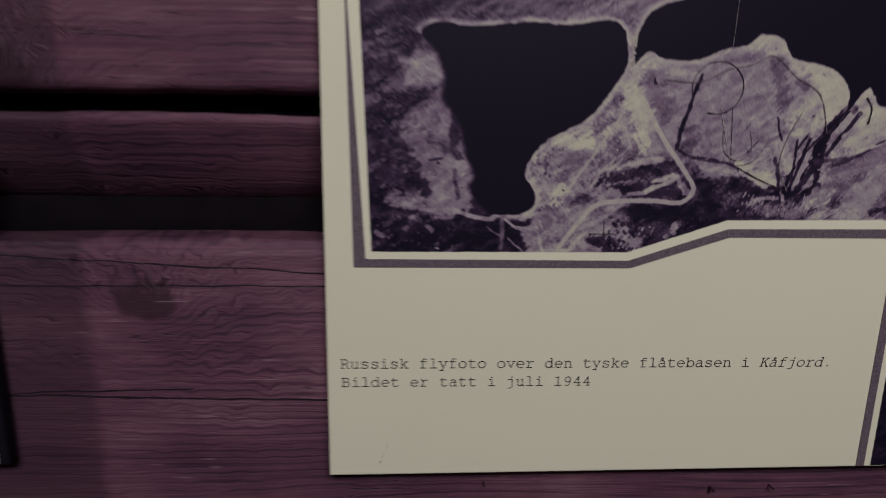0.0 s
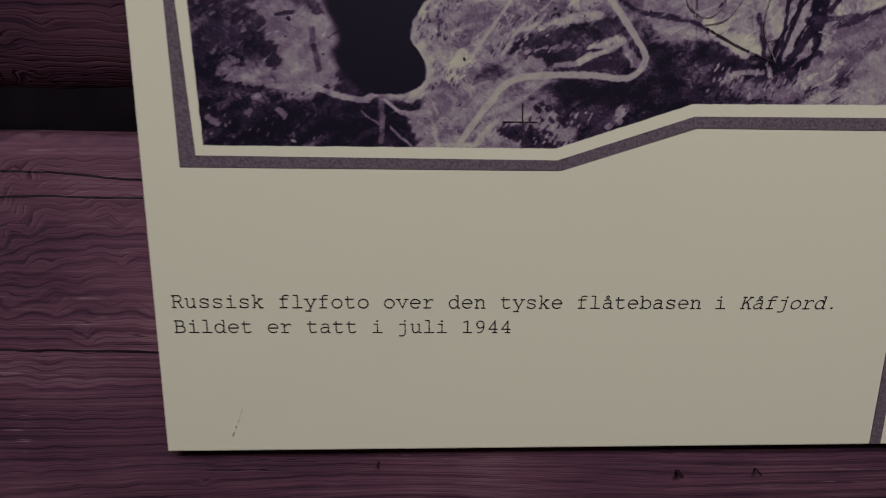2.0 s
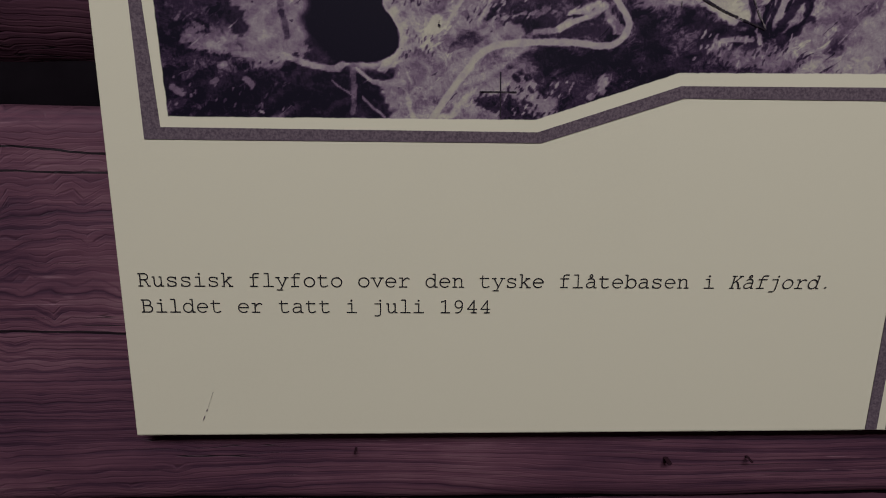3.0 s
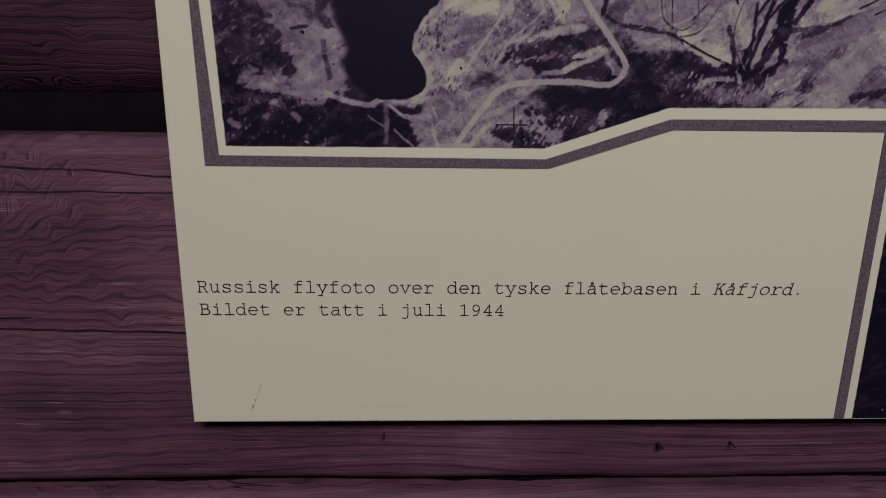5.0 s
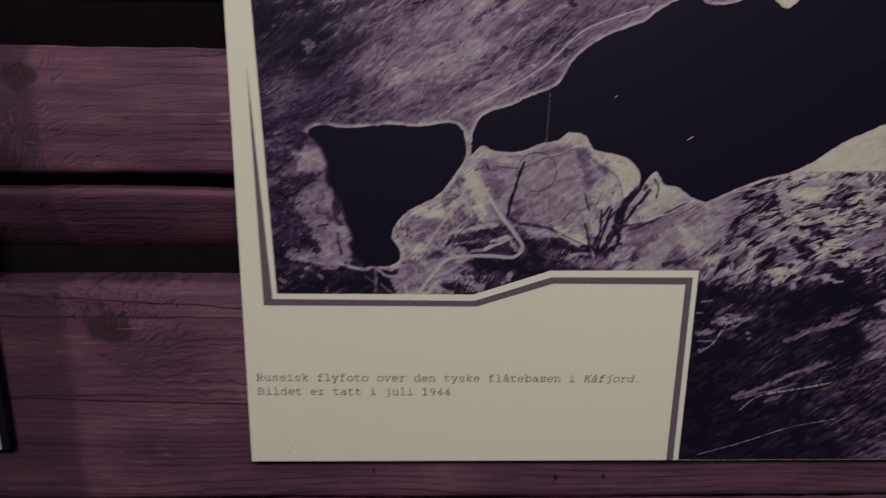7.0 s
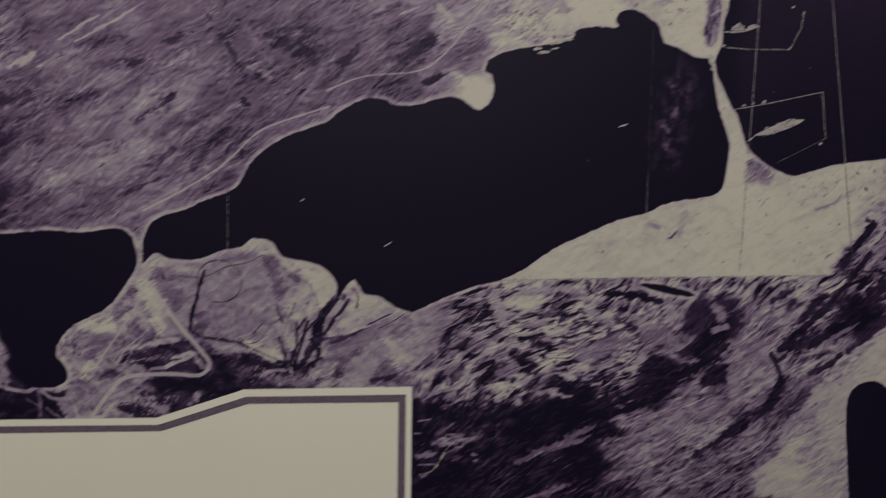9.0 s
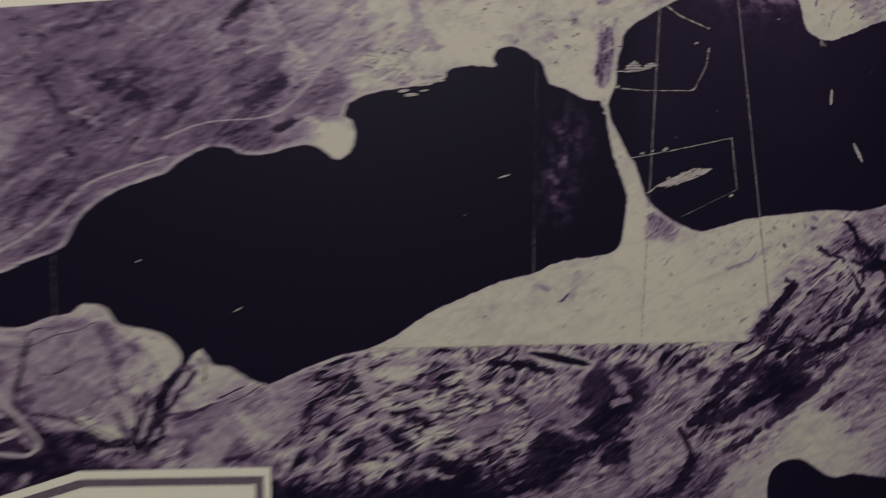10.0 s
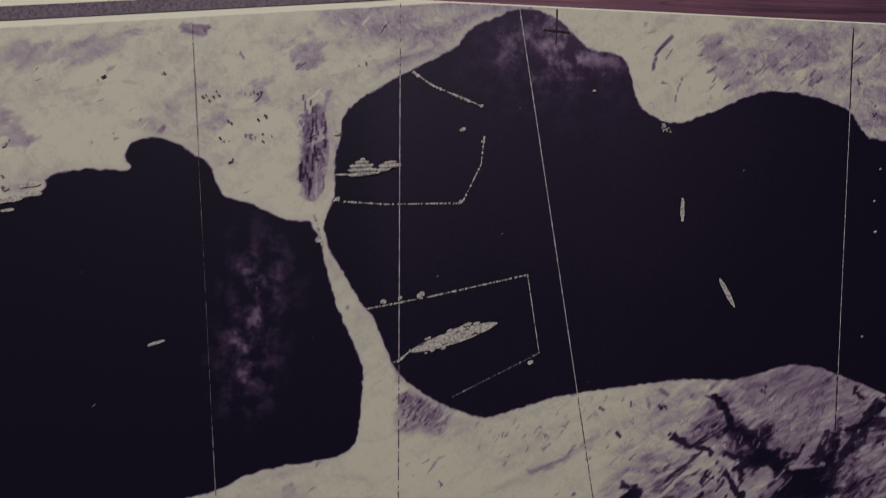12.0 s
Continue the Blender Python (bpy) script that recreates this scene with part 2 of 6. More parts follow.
def wood_material():
    """Old hewn timber, red-brown: long grain, growth rings that swirl round knots, cracks, stains."""
    n = Nodes("old_red_brown_timber")
    p = n.coords()
    info = n.add("ShaderNodeObjectInfo").outputs["Random"]
    shift = n.add("ShaderNodeCombineXYZ")
    n.link(n.math("MULTIPLY", info, 7.3), shift.inputs[0])
    n.link(n.math("MULTIPLY", info, 3.1), shift.inputs[2])
    add = n.add("ShaderNodeVectorMath", operation="ADD")
    n.link(p, add.inputs[0])
    n.link(shift.outputs[0], add.inputs[1])
    q = add.outputs[0]
    # growth rings: thin dark lines along the log that a wide noise bends and knots push aside
    bend = n.noise(n.mapped(q, (3.4, 5, 17)), 1.0, 2, 0.4)
    sep = n.add("ShaderNodeSeparateXYZ")
    n.link(q, sep.inputs[0])
    level = n.math("MULTIPLY_ADD", bend, 0.036, sep.outputs[2])
    knot = n.attribute("knot")
    level = n.math("MULTIPLY_ADD", knot, 0.055, level)
    level = n.math("MULTIPLY_ADD", n.noise(n.mapped(q, (30, 30, 90)), 1.0, 3, 0.5), 0.0010, level)
    rings = n.ramp01(n.math("ABSOLUTE", n.math("SINE", n.math("MULTIPLY", level, 480.0))), 0.0, 0.75)
    rings2 = n.ramp01(n.math("ABSOLUTE", n.math("SINE", n.math("MULTIPLY", level, 1250.0))), 0.0, 0.6)
    where = n.ramp01(n.noise(n.mapped(q, (6, 6, 24)), 1.0, 3, 0.5), 0.38, 0.62, 0.06, 1.0)
    fibre = n.noise(n.mapped(q, (16, 40, 760)), 1.0, 4, 0.6)
    fibre2 = n.noise(n.mapped(q, (9, 20, 120)), 1.0, 4, 0.55)
    stain = n.noise(n.mapped(q, (8, 9, 20)), 1.0, 5, 0.62)
    f = n.math("MULTIPLY_ADD", n.math("MULTIPLY", n.math("SUBTRACT", rings, 1.0), where), 0.24, 0.575)
    f = n.math("ADD", f, n.math("MULTIPLY", n.math("MULTIPLY", n.math("SUBTRACT", rings2, 1.0), where), 0.11))
    f = n.math("ADD", f, n.math("MULTIPLY", n.math("SUBTRACT", fibre, 0.5), 0.5))
    f = n.math("ADD", f, n.math("MULTIPLY", n.math("SUBTRACT", fibre2, 0.5), 0.35))
    f = n.math("ADD", f, n.math("MULTIPLY", n.math("SUBTRACT", stain, 0.5), 0.95), 0.0, True)
    colour = n.ramp(f, [(0.0, (0.013, 0.0055, 0.012)), (0.35, (0.054, 0.021, 0.040)), (0.62, (0.118, 0.048, 0.072)), (1.0, (0.235, 0.130, 0.152))])
    # the timber is mixed darker on the left, beside the other poster
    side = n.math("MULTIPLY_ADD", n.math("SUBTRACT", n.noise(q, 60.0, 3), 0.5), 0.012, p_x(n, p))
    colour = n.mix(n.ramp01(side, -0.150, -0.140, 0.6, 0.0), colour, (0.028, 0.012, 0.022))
    colour = n.mix(n.math("MULTIPLY", n.ramp01(knot, 0.66, 0.78), n.ramp01(fibre2, 0.3, 0.6, 0.95, 0.8)), colour, (0.030, 0.010, 0.018))
    crack = n.noise(n.mapped(q, (6, 9, 150)), 1.0, 2, 0.5)
    line = n.ramp01(n.math("ABSOLUTE", n.math("SUBTRACT", crack, 0.5)), 0.0, 0.008, 1.0, 0.0)
    line = n.math("MULTIPLY", line, n.ramp01(n.noise(n.mapped(q, (9, 9, 30)), 1.0, 2), 0.54, 0.62))
    # long drying cracks
    for z_at, lean, x_end, half in ((0.0455, -0.020, 0.03, 0.0006), (0.1285, -0.055, 0.02, 0.0005), (0.1206, 0.0, 0.02, 0.0005), (0.0565, 0.03, -0.085, 0.0005)):
        run = n.math("ADD", n.math("MULTIPLY_ADD", p_x(n, p), lean, z_at), n.math("MULTIPLY", n.math("SUBTRACT", n.noise(n.mapped(p, (16, 1, 16)), 1.0, 4, 0.6), 0.5), 0.005))
        near = n.math("ABSOLUTE", n.math("SUBTRACT", p_z(n, p), run))
        wide = n.math("MULTIPLY", n.noise(n.mapped(p, (30, 1, 1), shift=(z_at, 0, 0)), 1.0, 2), half * 2)
        cut = n.math("MULTIPLY", n.math("LESS_THAN", near, wide), n.math("LESS_THAN", p_x(n, p), x_end))
        line = n.math("MAXIMUM", line, cut)
    colour = n.mix(line, colour, (0.012, 0.006, 0.010))
    # worn pale flecks and splinters along the grain
    fleck = n.ramp01(n.noise(n.mapped(q, (26, 40, 520)), 1.0, 3, 0.6), 0.64, 0.72)
    fleck = n.math("MULTIPLY", fleck, n.ramp01(n.noise(n.mapped(q, (7, 7, 22)), 1.0, 3), 0.48, 0.62, 0.0, 0.6))
    colour = n.mix(fleck, colour, (0.30, 0.175, 0.205))
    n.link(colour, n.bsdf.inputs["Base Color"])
    n.bsdf.inputs["Roughness"].default_value = 0.62
    n.bsdf.inputs["Specular IOR Level"].default_value = 0.3
    height = n.math("ADD", n.math("MULTIPLY", fibre, 0.5), n.math("MULTIPLY", n.math("ADD", rings, rings2), 0.22))
    height = n.math("SUBTRACT", height, n.math("MULTIPLY", line, 0.8))
    n.bump(height, 0.5, 0.0009)
    return n.material


def plain_material(name, low, high, scale, rough=0.8):
    n = Nodes(name)
    n.link(n.mix(n.noise(n.coords(), scale, 5, 0.6), low, high), n.bsdf.inputs["Base Color"])
    n.bsdf.inputs["Roughness"].default_value = rough
    n.bsdf.inputs["Specular IOR Level"].default_value = 0.0
    return n.material


PAPER_MAT = paper_material()
PHOTO_MAT = photo_material()
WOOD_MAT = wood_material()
GREY_INK = ink_material("grey_violet_ink", (0.078, 0.056, 0.074), (0.155, 0.120, 0.138), 900)
TYPE_INK = ink_material("black_type_ink", (0.014, 0.013, 0.015), (0.030, 0.027, 0.028))
PALE_INK = ink_material("pale_print", (0.19, 0.16, 0.165), (0.50, 0.46, 0.38), 900)
DIM_INK = ink_material("dim_print", (0.06, 0.05, 0.06), (0.21, 0.18, 0.18), 900)
SEAM_INK = ink_material("pale_seam_print", (0.17, 0.145, 0.16), (0.34, 0.31, 0.31), 500)
DARK_INK = ink_material("dark_print", (0.016, 0.012, 0.020), (0.035, 0.026, 0.036))
KNOT_MAT = plain_material("dark_knot_wood", (0.022, 0.010, 0.014), (0.04, 0.018, 0.026), 900)
# near-black colour that holds the shade of the gaps between the logs
GAP_SHADE = plain_material("gap_shade_black", (0.004, 0.003, 0.004), (0.009, 0.007, 0.009), 60)

# ---- the log wall ----
wall = tagged(new("wall_north"), "old log wall of hewn red-brown timber with dark gaps", "wall", kind="structure")
KNOTS = [(-0.1105, 0.1115, 0.0140), (-0.155, 0.305, 0.010), (-0.180, 0.246, 0.014), (-0.03, -0.115, 0.012), (0.42, -0.14, 0.012)]


def log(z0, z1, face, tilt, crown, seed, parent, r_low=0.011, r_top=0.011):
    """One hewn log: a slightly bulging face from z0 to z1, its edges rounded back into the gaps."""
    x0, x1, depth = -1.6, 2.4, 0.14
    xs = np.concatenate([np.linspace(x0, -0.45, 14)[:-1], np.linspace(-0.45, 1.0, 360), np.linspace(1.0, x1, 14)[1:]])
    s = np.concatenate([[0.0, 0.0], np.linspace(0, 1, 52), [1.0, 1.0]])
    height = z1 - z0
    verts, knots = [], []
    for i, x in enumerate(xs):
        for j, a in enumerate(s):
            low, back = min(a, 1 - a) * height, 0.0
            for reach, radius in ((a * height, r_low), ((1 - a) * height, r_top)):
                if reach < radius:
                    back = max(back, radius - math.sqrt(max(0.0, radius ** 2 - (radius - reach) ** 2)))
            y = face + crown * (2 * a - 1) ** 2 + tilt * (1 - a) + back
            z = z0 + a * height
            w = noise.noise((x * 3.0, seed * 9.1, a * 2)) * 0.0022 + noise.noise((x * 14.0, seed * 5.3, a * height * 60)) * 0.0007
            edge = noise.noise((x * 9.0, seed * 3.7, 1.0 if a > 0.5 else 7.0)) * 0.0022 + noise.noise((x * 40.0, seed, a)) * 0.0008
            y, z = y + w, z + edge * max(0.0, 1.0 - low / 0.02)
            if j in (0, len(s) - 1):
                y = face + depth
            verts.append((x, y, z))
            k = 0.0
            for kx, kz, r in KNOTS:
                d = math.hypot((x - kx) / 1.35, (z - kz)) / r * (1 + 0.45 * noise.noise((x * 90, z * 90, 3.0)))
                k = max(k, 1.0 / (1.0 + 0.45 * d * d))
            knots.append(k)
    m, rows = len(s), len(xs)
    faces = [(i * m + j, i * m + j + 1, (i + 1) * m + j + 1, (i + 1) * m + j) for i in range(rows - 1) for j in range(m - 1)]
    me = bpy.data.meshes.new("log")
    me.from_pydata(verts, [], faces)
    me.attributes.new("knot", "FLOAT", "POINT").data.foreach_set("value", knots)
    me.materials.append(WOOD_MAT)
    me.shade_smooth()
    for face_at in me.polygons:
        if face_at.index % (m - 1) in (0, m - 2):
            face_at.use_smooth = False
    ob = new("log", me)
    ob.parent = parent
    return ob


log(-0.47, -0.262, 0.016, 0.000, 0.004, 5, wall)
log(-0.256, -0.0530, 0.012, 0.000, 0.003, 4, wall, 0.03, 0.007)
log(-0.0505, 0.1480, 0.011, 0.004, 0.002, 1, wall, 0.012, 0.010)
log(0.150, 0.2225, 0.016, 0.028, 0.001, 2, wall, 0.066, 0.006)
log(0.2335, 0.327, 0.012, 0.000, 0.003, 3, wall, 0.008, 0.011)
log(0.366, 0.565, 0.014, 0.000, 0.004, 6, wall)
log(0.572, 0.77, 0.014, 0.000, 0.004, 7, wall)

# added backing, near-black so that the gaps stay as dark as deep shade
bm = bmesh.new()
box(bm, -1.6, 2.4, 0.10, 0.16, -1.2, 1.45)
part("backing", bm, GAP_SHADE, wall, "added near-black backing behind the logs, painted shade of the gaps")


def gap_sheet(z0, z1, front, seed):
    """An added rough near-black sheet in one joint between two logs: the gap's shade as colour."""
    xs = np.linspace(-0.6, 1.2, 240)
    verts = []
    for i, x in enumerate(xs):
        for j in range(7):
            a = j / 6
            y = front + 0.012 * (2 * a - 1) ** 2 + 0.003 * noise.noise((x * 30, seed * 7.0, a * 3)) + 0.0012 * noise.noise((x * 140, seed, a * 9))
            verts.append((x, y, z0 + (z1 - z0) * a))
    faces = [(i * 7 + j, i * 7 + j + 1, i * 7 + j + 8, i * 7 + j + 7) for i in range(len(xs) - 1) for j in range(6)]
    me = bpy.data.meshes.new("gap_shade_sheet")
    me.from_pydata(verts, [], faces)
    me.materials.append(GAP_SHADE)
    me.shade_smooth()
    ob = new("gap_shade_sheet", me)
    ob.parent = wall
    tagged(ob, "added near-black sheet, painted shade in the gap between logs")


gap_sheet(0.130, 0.172, 0.046, 1)
gap_sheet(0.205, 0.250, 0.036, 2)
gap_sheet(0.300, 0.396, 0.034, 3)
gap_sheet(-0.085, -0.012, 0.026, 4)
gap_sheet(0.540, 0.60, 0.036, 5)
bm = bmesh.new()
box(bm, -1.6, 2.4, 0.02, 0.16, -1.2, -0.475)
box(bm, -1.6, 2.4, 0.02, 0.16, 0.776, 1.45)
part("planking", bm, WOOD_MAT, wall)

for x, z, r in ((0.2565, -0.0229, 0.0011), (0.2985, -0.0223, 0.0006), (0.0997, -0.0157, 0.0005)):
    bm = bmesh.new()
    spot = [(x + r * math.cos(a) * (1 + 0.3 * math.sin(3 * a)), z + 0.7 * r * math.sin(a)) for a in np.linspace(0, 2 * math.pi, 12, endpoint=False)]
    plate(bm, spot, 0.0085, 0.006)
    part("knot", bm, KNOT_MAT, wall)

# the plain rest of the room, behind and around the walk
ROOM = plain_material("dark_room_timber", (0.05, 0.028, 0.028), (0.11, 0.06, 0.055), 8)
for name, b in (("floor", (-1.6, 2.4, -2.8, 0.16, -1.3, -1.2)), ("ceiling", (-1.6, 2.4, -2.8, 0.16, 1.45, 1.55)),
                ("wall_south", (-1.6, 2.4, -2.9, -2.8, -1.3, 1.55)), ("wall_west", (-1.7, -1.6, -2.9, 0.16, -1.3, 1.55)),
                ("wall_east", (2.4, 2.5, -2.9, 0.16, -1.3, 1.55))):
    bm = bmesh.new()
    box(bm, *b)
    ob = new(name, mesh_of(name, bm, ROOM))
    tagged(ob, "plain dark timber " + name.split("_")[0] + " of the room", name.split("_")[0], kind="structure")

# ---- the poster: fields of its aerial photograph ----
NORTH_SHORE = [
    (0.175, 0.268), (0.18, 0.28), (0.19, 0.286), (0.203, 0.29), (0.217, 0.297), (0.231, 0.302), (0.239, 0.309), (0.248, 0.324),
    (0.268, 0.339), (0.294, 0.349), (0.305, 0.357), (0.32, 0.365), (0.333, 0.366), (0.342, 0.362), (0.357, 0.363), (0.372, 0.368),
    (0.384, 0.368), (0.395, 0.361), (0.401, 0.362), (0.407, 0.37), (0.406, 0.383), (0.401, 0.386), (0.404, 0.394), (0.417, 0.4),
    (0.436, 0.404), (0.449, 0.406), (0.46, 0.41), (0.462, 0.415), (0.475, 0.418), (0.49, 0.418), (0.489, 0.423), (0.492, 0.428),
    (0.5, 0.43), (0.508, 0.428), (0.514, 0.424), (0.519, 0.421), (0.522, 0.413), (0.525, 0.409), (0.535, 0.406), (0.546, 0.401),
    (0.556, 0.4),
]
SOUTH_SHORE = [
    (0.56, 0.392), (0.562, 0.381), (0.567, 0.365), (0.573, 0.351), (0.576, 0.342), (0.576, 0.328), (0.574, 0.313), (0.569, 0.307),
    (0.558, 0.304), (0.543, 0.302), (0.529, 0.298), (0.52, 0.293), (0.498, 0.287), (0.471, 0.275), (0.451, 0.265), (0.432, 0.251),
    (0.416, 0.244), (0.41, 0.242), (0.397, 0.239), (0.377, 0.231), (0.358, 0.222), (0.352, 0.221), (0.342, 0.225), (0.331, 0.232),
    (0.321, 0.234), (0.315, 0.243), (0.31, 0.24), (0.303, 0.23), (0.302, 0.242), (0.293, 0.252), (0.281, 0.256), (0.266, 0.259),
    (0.259, 0.269), (0.246, 0.271), (0.24, 0.266), (0.226, 0.263), (0.211, 0.257), (0.192, 0.257), (0.184, 0.261), (0.179, 0.258),
    (0.174, 0.253),
]
BASIN_SOUTH = [
    (0.562, 0.391), (0.568, 0.381), (0.574, 0.37), (0.58, 0.362), (0.589, 0.342), (0.598, 0.333), (0.612, 0.325), (0.624, 0.321),
    (0.631, 0.322), (0.659, 0.33), (0.683, 0.333), (0.707, 0.336), (0.732, 0.336), (0.757, 0.342), (0.777, 0.338), (0.802, 0.328),
]
BASIN_NORTH = [
    (0.789, 0.437), (0.78, 0.439), (0.772, 0.448), (0.758, 0.453), (0.741, 0.455), (0.729, 0.453), (0.718, 0.448), (0.702, 0.442),
    (0.693, 0.442), (0.683, 0.448), (0.68, 0.457), (0.675, 0.466), (0.661, 0.469), (0.649, 0.479), (0.636, 0.482), (0.624, 0.478),
    (0.615, 0.473), (0.609, 0.466), (0.592, 0.457), (0.577, 0.448), (0.569, 0.441), (0.567, 0.432), (0.565, 0.422), (0.565, 0.411),
    (0.562, 0.402), (0.561, 0.398),
]
POOL = [
    (0.056, 0.271), (0.068, 0.274), (0.083, 0.272), (0.114, 0.275), (0.137, 0.274), (0.157, 0.277), (0.167, 0.273), (0.17, 0.264),
    (0.171, 0.254), (0.166, 0.244), (0.151, 0.224), (0.129, 0.212), (0.119, 0.201), (0.116, 0.191), (0.121, 0.183), (0.122, 0.174),
    (0.113, 0.168), (0.1, 0.168), (0.0945, 0.1693), (0.087, 0.1755), (0.0825, 0.1845), (0.0855, 0.1905), (0.081, 0.2005), (0.078, 0.213), (0.074, 0.224), (0.067, 0.233), (0.068, 0.244),
    (0.063, 0.258), (0.057, 0.265),
]
TARN = [
    (0.691, 0.108), (0.686, 0.145), (0.69, 0.162), (0.707, 0.168), (0.73, 0.155), (0.747, 0.157),
]
R_COAST = [
    (0.176, 0.289), (0.202, 0.303), (0.228, 0.32), (0.25, 0.341), (0.269, 0.35), (0.298, 0.36), (0.296, 0.37), (0.32, 0.38),
    (0.357, 0.385), (0.376, 0.399), (0.39, 0.417), (0.407, 0.437),
]
R_TRI1 = [
    (0.174, 0.244), (0.183, 0.232), (0.196, 0.212), (0.21, 0.194), (0.216, 0.184), (0.209, 0.176), (0.19, 0.177), (0.161, 0.175),
    (0.149, 0.164), (0.136, 0.146),
]
R_PEN = [
    (0.558, 0.407), (0.563, 0.413), (0.564, 0.43), (0.563, 0.443), (0.569, 0.453), (0.579, 0.46),
]
CREEK1 = [
    (0.304, 0.23), (0.292, 0.214), (0.286, 0.202), (0.28, 0.19),
]
CREEK2 = [
    (0.306, 0.234), (0.284, 0.21), (0.274, 0.194), (0.27, 0.182),
]
SEAM1 = [
    (0.514, 0.472), (0.519, 0.289),
]
SEAM2 = [
    (0.589, 0.483), (0.591, 0.287),
]
SEAM3 = [
    (0.634, 0.482), (0.673, 0.284),
]
SEAM4 = [
    (0.77, 0.48), (0.781, 0.281),
]
SEAMH = [
    (0.41, 0.244), (0.698, 0.25),
]
SEAMD = [
    (0.42, 0.242), (0.377, 0.189),
]
SPUR = [
    (0.231, 0.301), (0.23, 0.263),
]
BOOM1 = [
    (0.594, 0.457), (0.602, 0.452), (0.621, 0.445),
]
BOOM2 = [
    (0.564, 0.408), (0.584, 0.407), (0.614, 0.408), (0.621, 0.423), (0.622, 0.434),
]
BOOM3 = [
    (0.577, 0.366), (0.602, 0.371), (0.641, 0.38), (0.647, 0.348), (0.612, 0.33),
]
TONES_WEST = [
    (0.038, 0.359, 25, 0.18, 0.25, 0.6), (0.079, 0.375, 18, 0.5, 0.35, 0.6), (0.045, 0.315, 25, 0.15, 0.12, 0.1),
    (0.102, 0.351, 25, 0.3, 0.2, 0.1), (0.135, 0.317, 25, 0.48, 0.2, 0), (0.182, 0.354, 22, 0.5, 0.2, 0),
    (0.099, 0.295, 20, 0.33, 0.2, 0), (0.225, 0.338, 20, 0.42, 0.2, 0), (0.042, 0.282, 14, 0.2, 0.15, 0),
    (0.036, 0.234, 12, 0.2, 0.2, 0.2), (0.054, 0.25, 6, 0.6, 0.15, 0), (0.059, 0.212, 9, 0.42, 0.1, 0.1),
    (0.068, 0.185, 9, 0.5, 0.1, 0.1), (0.043, 0.193, 8, 0.25, 0.2, 0.2),
]
TONES_DELTA = [
    (0.048, 0.157, 13, 0.08, 0.25, 0.3), (0.092, 0.153, 12, 0.06, 0.12, 0.2), (0.14, 0.156, 8, 0.5, 0.2, 0.1),
    (0.13, 0.192, 9, 0.5, 0.2, 0.1), (0.168, 0.192, 10, 0.4, 0.2, 0.1), (0.157, 0.216, 8, 0.5, 0.25, 0.1),
    (0.187, 0.18, 6, 0.18, 0.2, 0.1), (0.186, 0.16, 8, 0.15, 0.2, 0.1), (0.221, 0.168, 8, 0.1, 0.2, 0.1),
    (0.21, 0.232, 10, 0.5, 0.1, 0), (0.245, 0.228, 14, 0.52, 0.1, 0), (0.272, 0.208, 11, 0.5, 0.2, 0.1),
    (0.291, 0.245, 7, 0.68, 0.05, 0), (0.319, 0.229, 8, 0.62, 0.1, 0), (0.304, 0.196, 9, 0.5, 0.25, 0.2),
]
TONES_DELTA_EAST = [
    (0.329, 0.192, 9, 0.66, 0.1, 0), (0.365, 0.209, 10, 0.55, 0.15, 0), (0.257, 0.176, 10, 0.2, 0.25, 0.3),
    (0.18, 0.232, 5, 0.8, 0.1, 0),
]
TONES_HILL = [
    (0.183, 0.428, 20, 0.5, 0.15, 0), (0.15, 0.396, 16, 0.42, 0.15, 0), (0.277, 0.407, 22, 0.42, 0.2, 0),
    (0.328, 0.426, 18, 0.42, 0.2, 0), (0.328, 0.401, 14, 0.35, 0.2, 0), (0.357, 0.405, 6, 0.2, 0.1, 0),
    (0.372, 0.434, 14, 0.58, 0.2, 0), (0.401, 0.435, 10, 0.62, 0.2, 0), (0.387, 0.392, 12, 0.55, 0.2, 0),
    (0.395, 0.375, 8, 0.95, 0.05, 0), (0.424, 0.418, 10, 0.74, 0.3, 0.3), (0.465, 0.434, 16, 0.97, 0.04, 0),
    (0.446, 0.447, 14, 0.86, 0.1, 0), (0.514, 0.439, 14, 0.8, 0.1, 0), (0.538, 0.418, 10, 0.98, 0.03, 0),
]
TONES_BEACH = [
    (0.459, 0.259, 10, 0.92, 0.06, 0), (0.499, 0.267, 10, 0.88, 0.1, 0), (0.538, 0.279, 12, 0.88, 0.1, 0),
    (0.599, 0.28, 18, 0.96, 0.05, 0), (0.66, 0.292, 14, 0.95, 0.05, 0), (0.54, 0.255, 5, 0.75, 0.2, 0),
    (0.583, 0.331, 6, 0.97, 0.03, 0), (0.604, 0.324, 6, 0.65, 0.15, 0), (0.7, 0.313, 14, 0.8, 0.2, 0.1),
    (0.642, 0.26, 10, 0.9, 0.1, 0), (0.44, 0.234, 6, 0.9, 0.1, 0.2),
]
